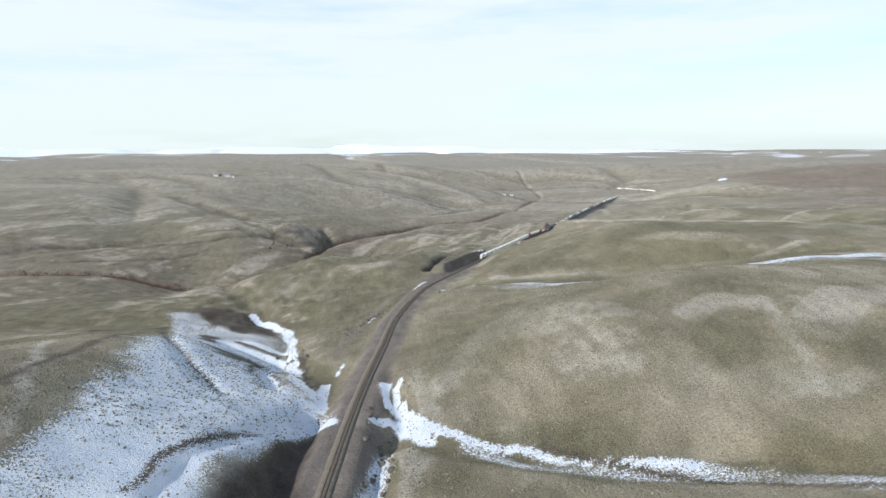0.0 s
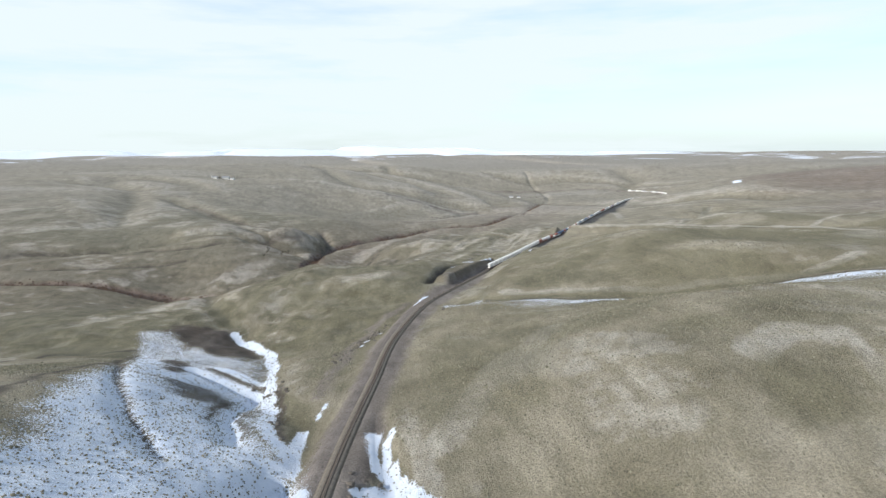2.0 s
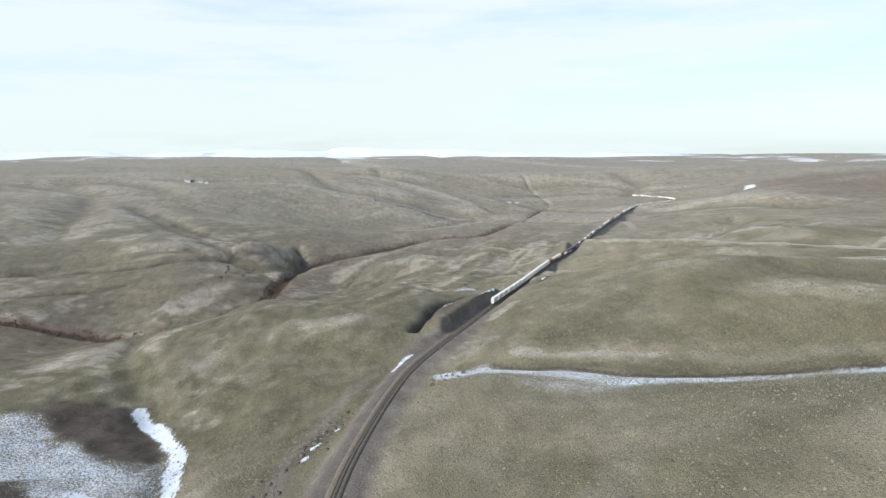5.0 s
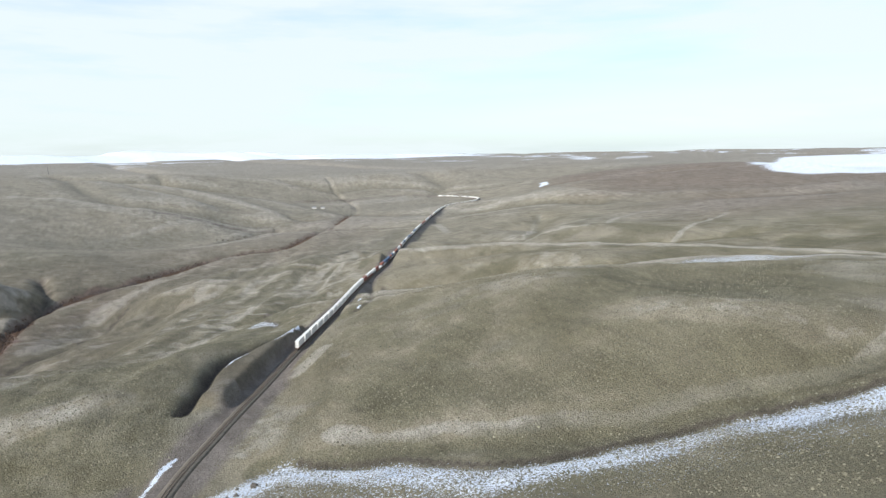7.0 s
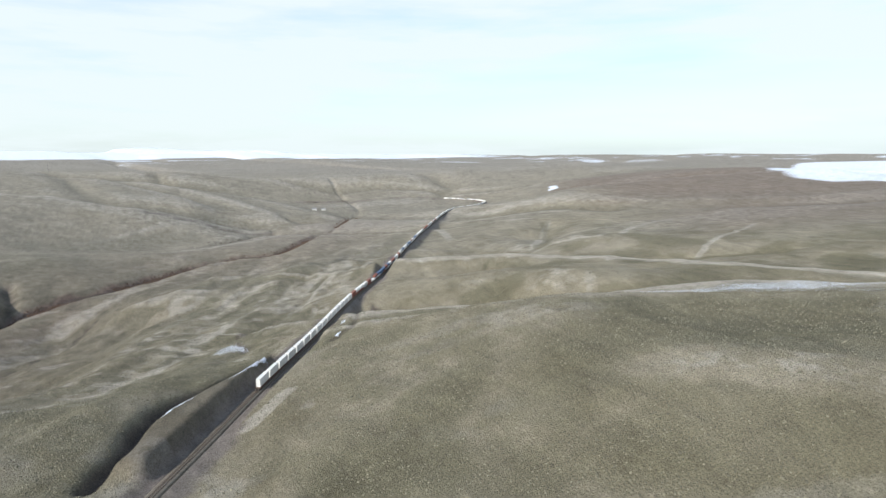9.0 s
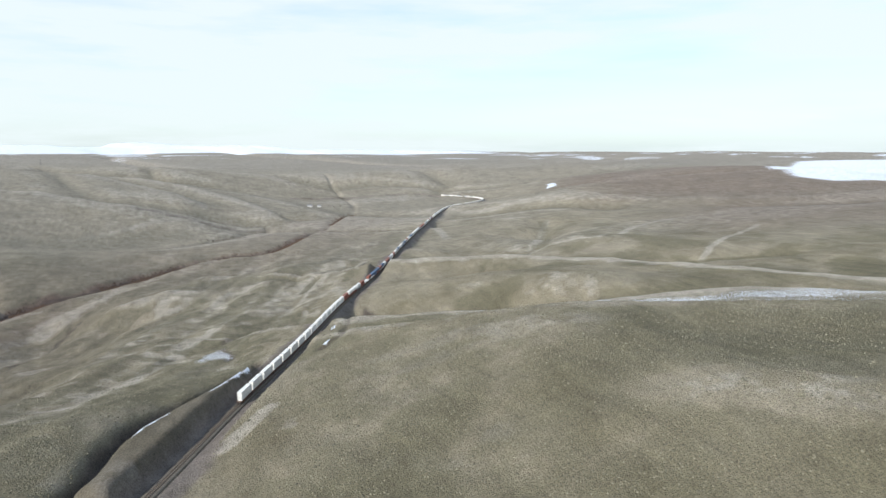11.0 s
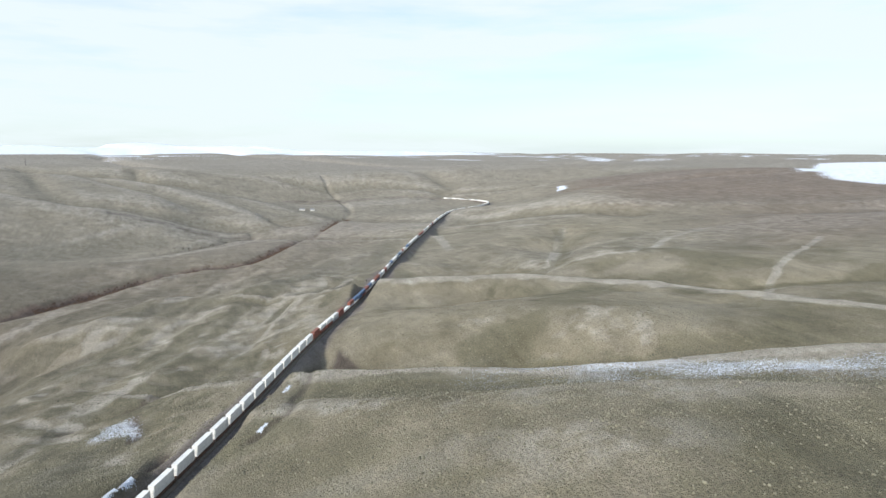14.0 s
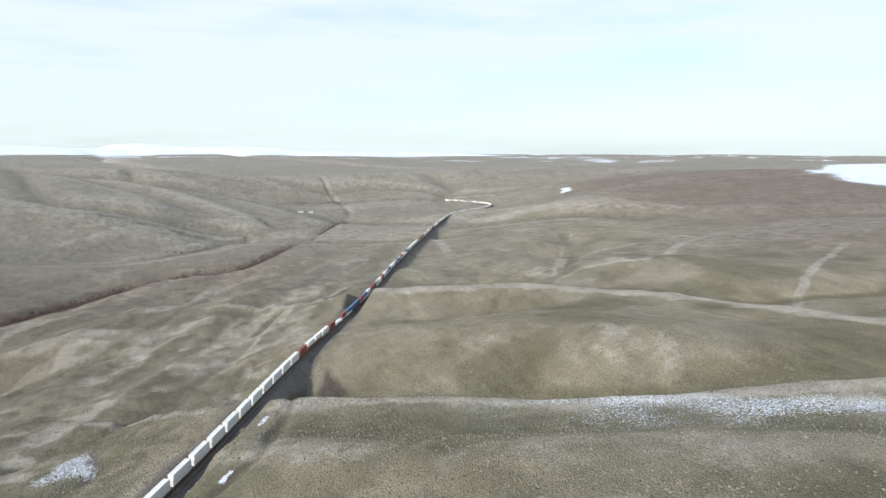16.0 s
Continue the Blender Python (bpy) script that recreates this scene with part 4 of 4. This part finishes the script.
# ---------------------------------------------------------------- brush, sage, rocks and trees
def tufts(name, places, sizes, mat, seed, words, category, lift=0.75):
    """Many low ragged clumps in one mesh: each a lopsided dome of uneven spokes."""
    rng = np.random.default_rng(seed)
    n, k = len(places), 6
    a = np.arange(k) * math.tau / k + rng.uniform(0, math.tau, (n, 1))
    r = sizes[:, None] * rng.uniform(0.55, 1.15, (n, k))
    low = np.stack([np.cos(a) * r, np.sin(a) * r, -0.15 * sizes[:, None] * np.ones((n, k))], -1)
    r2 = r * rng.uniform(0.45, 0.9, (n, k))
    mid = np.stack([np.cos(a + 0.5) * r2, np.sin(a + 0.5) * r2, sizes[:, None] * lift * rng.uniform(0.45, 1.1, (n, k))], -1)
    tip = np.stack([rng.normal(0, 0.2, n) * sizes, rng.normal(0, 0.2, n) * sizes, sizes * lift * rng.uniform(0.8, 1.25, n)], -1)[:, None]
    verts = np.concatenate([low, mid, tip], 1) + places[:, None]
    tri = []
    for j in range(k):
        q = (j + 1) % k
        tri += [(j, q, k + j), (q, k + q, k + j), (k + j, k + q, 2 * k)]
    faces = (np.array(tri)[None] + (np.arange(n) * (2 * k + 1))[:, None, None]).reshape(-1, 3)
    ob = raw_mesh(name, verts.reshape(-1, 3), faces, mat)
    return tagged(ob, words, category, kind="stuff")


def scatter_sage():
    rng = np.random.default_rng(12)
    x, y = rng.uniform(-240, 420, 230000), rng.uniform(-90, 780, 230000)
    near = np.minimum.reduce([np.hypot(x - cx, y - cy) for cx, cy in ((-50, -120), (-20, 60), (40, 190), (90, 300), (150, 430))])
    track, _, _ = to_line(x, y, LINE_FINE)
    thick = 0.5 + 0.5 * value_noise(x, y, 40, 61) + 0.35 * value_noise(x, y, 13, 62)
    m = masks(x, y, 0 * x)
    keep = (rng.uniform(0, 1, len(x)) < np.clip(thick, 0.06, 1) * ramp(360, 130, near)) & (track > 10) & (m["earth_shade"] < 0.4)
    x, y = x[keep][:80000], y[keep][:80000]
    sizes = rng.uniform(0.20, 0.50, len(x)) * (1 + 0.5 * (rng.uniform(0, 1, len(x)) > 0.93))
    return tufts("sagebrush", np.stack([x, y, ground_height(x, y)], -1), sizes, SAGE, 13, "grey-green sagebrush and dry bunchgrass tufts", "sagebrush")


def scatter_creek_brush():
    rng = np.random.default_rng(21)
    pick = CREEK_FINE[(CREEK_FINE[:, 0] > -600) & (CREEK_FINE[:, 1] < 1900)]
    i = rng.integers(0, len(pick) - 1, 7000)
    p = pick[i] + (pick[i + 1] - pick[i]) * rng.uniform(0, 1, (len(i), 1)) + rng.normal(0, 4.5, (len(i), 2))
    keep = value_noise(p[:, 0], p[:, 1], 60, 63) > -0.45
    p = p[keep]
    sizes = rng.uniform(0.4, 1.5, len(p))
    return tufts("creek_brush", np.stack([p[:, 0], p[:, 1], ground_height(p[:, 0], p[:, 1])], -1), sizes, BRUSH, 22, "reddish bare willow brush along the creek", "brush", 1.1)


def boulder(seed, mat):
    rng = random.Random(seed)
    bm = bmesh.new()
    bmesh.ops.create_icosphere(bm, subdivisions=2, radius=1)
    for v in bm.verts:
        n = noise.noise(v.co * 1.3 + Vector((seed * 3.1, 0, 0)))
        v.co *= 1 + 0.45 * n
        v.co.x *= 1.25
        v.co.z = max(v.co.z * 0.7, -0.3)
        v.co += Vector((rng.uniform(-0.05, 0.05), rng.uniform(-0.05, 0.05), rng.uniform(-0.05, 0.05)))
    return tagged(part("boulder", bm, mat), "brown-grey angular basalt boulder beside the railway", "boulder", "boulders by the railway")


def scatter_boulders():
    rng = random.Random(31)
    kinds = [boulder(k, ROCK) for k in range(5)]
    fresh = set()
    for line, count, wide in ((((-60, -60), (-54, 0), (-48, 55)), 46, 4.0), (((-66, 205), (-50, 235), (-40, 262)), 26, 4.5), (((8, 292), (24, 300), (34, 312)), 10, 3),
                              (((-55, 232), (-42, 268), (-30, 290)), 18, 3.5), (((-88, 90), (-98, 150), (-108, 200)), 16, 5), (((165, 600), (185, 640), (215, 700)), 14, 5)):
        for _ in range(count):
            a, b = rng.choice(list(zip(line[:-1], line[1:])))
            u = rng.random()
            x, y = a[0] + u * (b[0] - a[0]) + rng.gauss(0, wide), a[1] + u * (b[1] - a[1]) + rng.gauss(0, wide)
            if abs(to_line(np.array([x]), np.array([y]), LINE_FINE)[0][0]) < 6:
                continue
            k, size = rng.randrange(5), rng.uniform(0.35, 1.5)
            m = Matrix.LocRotScale((x, y, height_at(x, y) + 0.1 * size), Euler((0, 0, rng.uniform(0, 6.28))), (size, size, size))
            if k in fresh:
                c = copy_thing(kinds[k], Matrix())
                c.matrix_basis = m
            else:
                fresh.add(k)
                kinds[k].matrix_basis = m


def tree(seed, high, words):
    """A bare winter tree: tapered trunk, forked limbs and a thin crown of many small twig clumps."""
    rng = random.Random(seed)
    root = new("tree")
    bm = bmesh.new()
    rod(bm, (0, 0, -0.4), (0.1, 0, high * 0.35), high * 0.035, high * 0.024, 8)
    tips = []
    for k in range(7):
        a, up = k * 0.9 + rng.uniform(-0.3, 0.3), rng.uniform(0.55, 0.95)
        start = Vector((0.05, 0, high * rng.uniform(0.25, 0.36)))
        end = Vector((math.cos(a) * high * 0.28 * rng.uniform(0.5, 1), math.sin(a) * high * 0.28 * rng.uniform(0.5, 1), high * up))
        rod(bm, start, end, high * 0.016, high * 0.006, 5)
        tips += [start.lerp(end, u) for u in (0.55, 0.75, 0.9, 1.0)]
    part("trunk", bm, BARK, root)
    bm = bmesh.new()
    for p in tips:
        for _ in range(9):
            c = p + Vector((rng.gauss(0, 1), rng.gauss(0, 1), rng.gauss(0, 0.8))) * high * 0.07
            r = high * rng.uniform(0.012, 0.045)
            v = [bm.verts.new(c + Vector((rng.uniform(-1, 1), rng.uniform(-1, 1), rng.uniform(-1, 1))) * r) for _ in range(4)]
            for f in ((0, 1, 2), (0, 2, 3), (0, 3, 1), (1, 3, 2)):
                bm.faces.new([v[i] for i in f])
    part("crown", bm, CROWN, root)
    return tagged(root, words, "tree")


def grow_trees():
    rng = random.Random(41)
    spots = [("bare cottonwood tree by the farmstead", "farm trees", [(-492 + rng.gauss(0, 16), 1800 + rng.gauss(0, 12)) for _ in range(16)]),
             ("dark bare tree at the foot of the creek bluff", "bluff trees", [(-185 + rng.gauss(0, 14), 800 + rng.gauss(0, 16)) for _ in range(9)]),
             # this row is added to darken the eroded bank, a cliff in shadow
             ("dark bare tree along the eroded bank", "bank trees", [(150 + 14 * k + rng.gauss(0, 5), 1480 + 11 * k + rng.gauss(0, 5)) for k in range(10)]),
             ("dark bare tree near the white farmhouse", "farmhouse trees", [(560 + rng.gauss(0, 12), 1960 + rng.gauss(0, 10)) for _ in range(5)])]
    kinds = None
    for words, group, places in spots:
        kinds = [tree(50 + k + len(words), 1.0, words) for k in range(2)]
        first = [True, True]
        for n, (x, y) in enumerate(places):
            k, size = n % 2, rng.uniform(4.5, 9.0)
            m = Matrix.LocRotScale((x, y, height_at(x, y)), Euler((0, 0, rng.uniform(0, 6.28))), (size, size, size))
            ob = kinds[k] if first[k] else copy_thing(kinds[k], Matrix())
            first[k] = False
            ob.matrix_basis = m
            tagged(ob, group=group)


scatter_sage()
scatter_creek_brush()
scatter_boulders()
grow_trees()


# ---------------------------------------------------------------- far farm buildings and masts
def house(x, y, turn, wide, long, high, name, words, category):
    root = new(name)
    bm = bmesh.new()
    w, l, ridge = wide / 2, long / 2, high + wide * 0.32
    v = [bm.verts.new(p) for p in ((-w, -l, -1), (w, -l, -1), (w, l, -1), (-w, l, -1), (-w, -l, high), (w, -l, high), (w, l, high), (-w, l, high), (0, -l, ridge), (0, l, ridge))]
    for f in ((0, 1, 5, 8, 4), (2, 3, 7, 9, 6), (1, 2, 6, 5), (3, 0, 4, 7)):
        bm.faces.new([v[i] for i in f])
    part("walls", bm, WALL, root)
    for sx in (-1, 1):
        bm = bmesh.new()
        e, d = wide * 0.08, 0.15
        q = [(0, -l - 0.4, ridge + 0.1), (0, l + 0.4, ridge + 0.1), (sx * (w + e), l + 0.4, high - e * 0.64 + 0.1), (sx * (w + e), -l - 0.4, high - e * 0.64 + 0.1)]
        top = [bm.verts.new(Vector(p) + Vector((0, 0, d))) for p in q]
        low = [bm.verts.new(p) for p in q]
        bm.faces.new(top)
        bm.faces.new(low[::-1])
        for i in range(4):
            bm.faces.new((top[i], low[i], low[(i + 1) % 4], top[(i + 1) % 4]))
        part("roof", bm, ROOF, root)
    bm = bmesh.new()
    box(bm, -0.6, 0.6, -l - 0.06, -l, 0, 2.1)
    part("door", bm, BARK, root)
    for k in range(max(2, int(long / 4))):
        for sx in (-1, 1):
            bm = bmesh.new()
            yy = -l + (k + 0.5) * long / max(2, int(long / 4))
            box(bm, *sorted((sx * w, sx * (w + 0.05))), yy - 0.6, yy + 0.6, 1.0, 2.2)
            part("window", bm, GLASS, root)
    root.matrix_basis = pose(x, y, height_at(x, y), 0, 0, turn)
    return tagged(root, words, category, "farm buildings")


house(-505, 1785, 70, 9, 14, 4, "farmhouse", "white boarded farmhouse with a grey roof among bare trees", "house")
house(-478, 1802, 80, 12, 22, 5, "barn", "pale barn with a sheet-metal roof on the plateau", "barn")
house(-455, 1790, 60, 8, 12, 3.5, "farm_shed", "small white farm shed beside the barn", "shed")
house(-520, 1812, 20, 8, 10, 4, "farm_shed", "low pale shed behind the farmhouse", "shed")
house(492, 1975, 75, 9, 15, 4.5, "farmhouse", "white farmhouse on the valley floor", "house")
house(520, 1972, 80, 8, 12, 4, "barn", "small white barn on the valley floor", "barn")


def signal_mast(x, y):
    root = new("signal_mast")
    bm = bmesh.new()
    rod(bm, (0, 0, -0.5), (0, 0, 8.5), 0.14, 0.10, 8)
    part("pole", bm, IRON, root)
    bm = bmesh.new()
    box(bm, -0.35, 0.35, -0.35, 0.05, 6.6, 8.3)
    part("signal_head", bm, IRON, root)
    bm = bmesh.new()
    box(bm, -0.9, 0.9, 0.6, 1.7, -0.3, 2.2)
    part("equipment_box", bm, GREY, root, "grey steel equipment box")
    root.matrix_basis = pose(x, y, height_at(x, y), 0, 0, -30)
    return tagged(root, "dark railway signal mast beside the track", "signal")


p, w = on_line(nearest_on_line(318, 868))
signal_mast(p[0] - 6.5 * w[1], p[1] + 6.5 * w[0])


def relay_mast(x, y):
    root = new("relay_mast")
    for k in range(3):
        a = k * math.tau / 3
        bm = bmesh.new()
        rod(bm, (2.2 * math.cos(a), 2.2 * math.sin(a), -2), (0.5 * math.cos(a), 0.5 * math.sin(a), 34), 0.25, 0.18, 5)
        part("leg", bm, IRON, root)
    bm = bmesh.new()
    for k in range(8):
        z = 2 + k * 4
        r = 2.2 - 1.7 * z / 34
        for i in range(3):
            a, b = i * math.tau / 3, (i + 1) * math.tau / 3
            rod(bm, (r * math.cos(a), r * math.sin(a), z), (r * math.cos(b), r * math.sin(b), z + 3), 0.12, 0.12, 4)
    part("bracing", bm, IRON, root)
    root.matrix_basis = pose(x, y, height_at(x, y))
    return tagged(root, "slim lattice relay mast on the far plateau", "mast")


relay_mast(-392, 3480)


# ---------------------------------------------------------------- the plan above is drawn at 1 : 0.66
for ob in list(scene.objects):
    if ob.parent is None and ob.type in {"MESH", "EMPTY"}:
        ob.matrix_basis = Matrix.Scale(0.66, 4) @ ob.matrix_basis
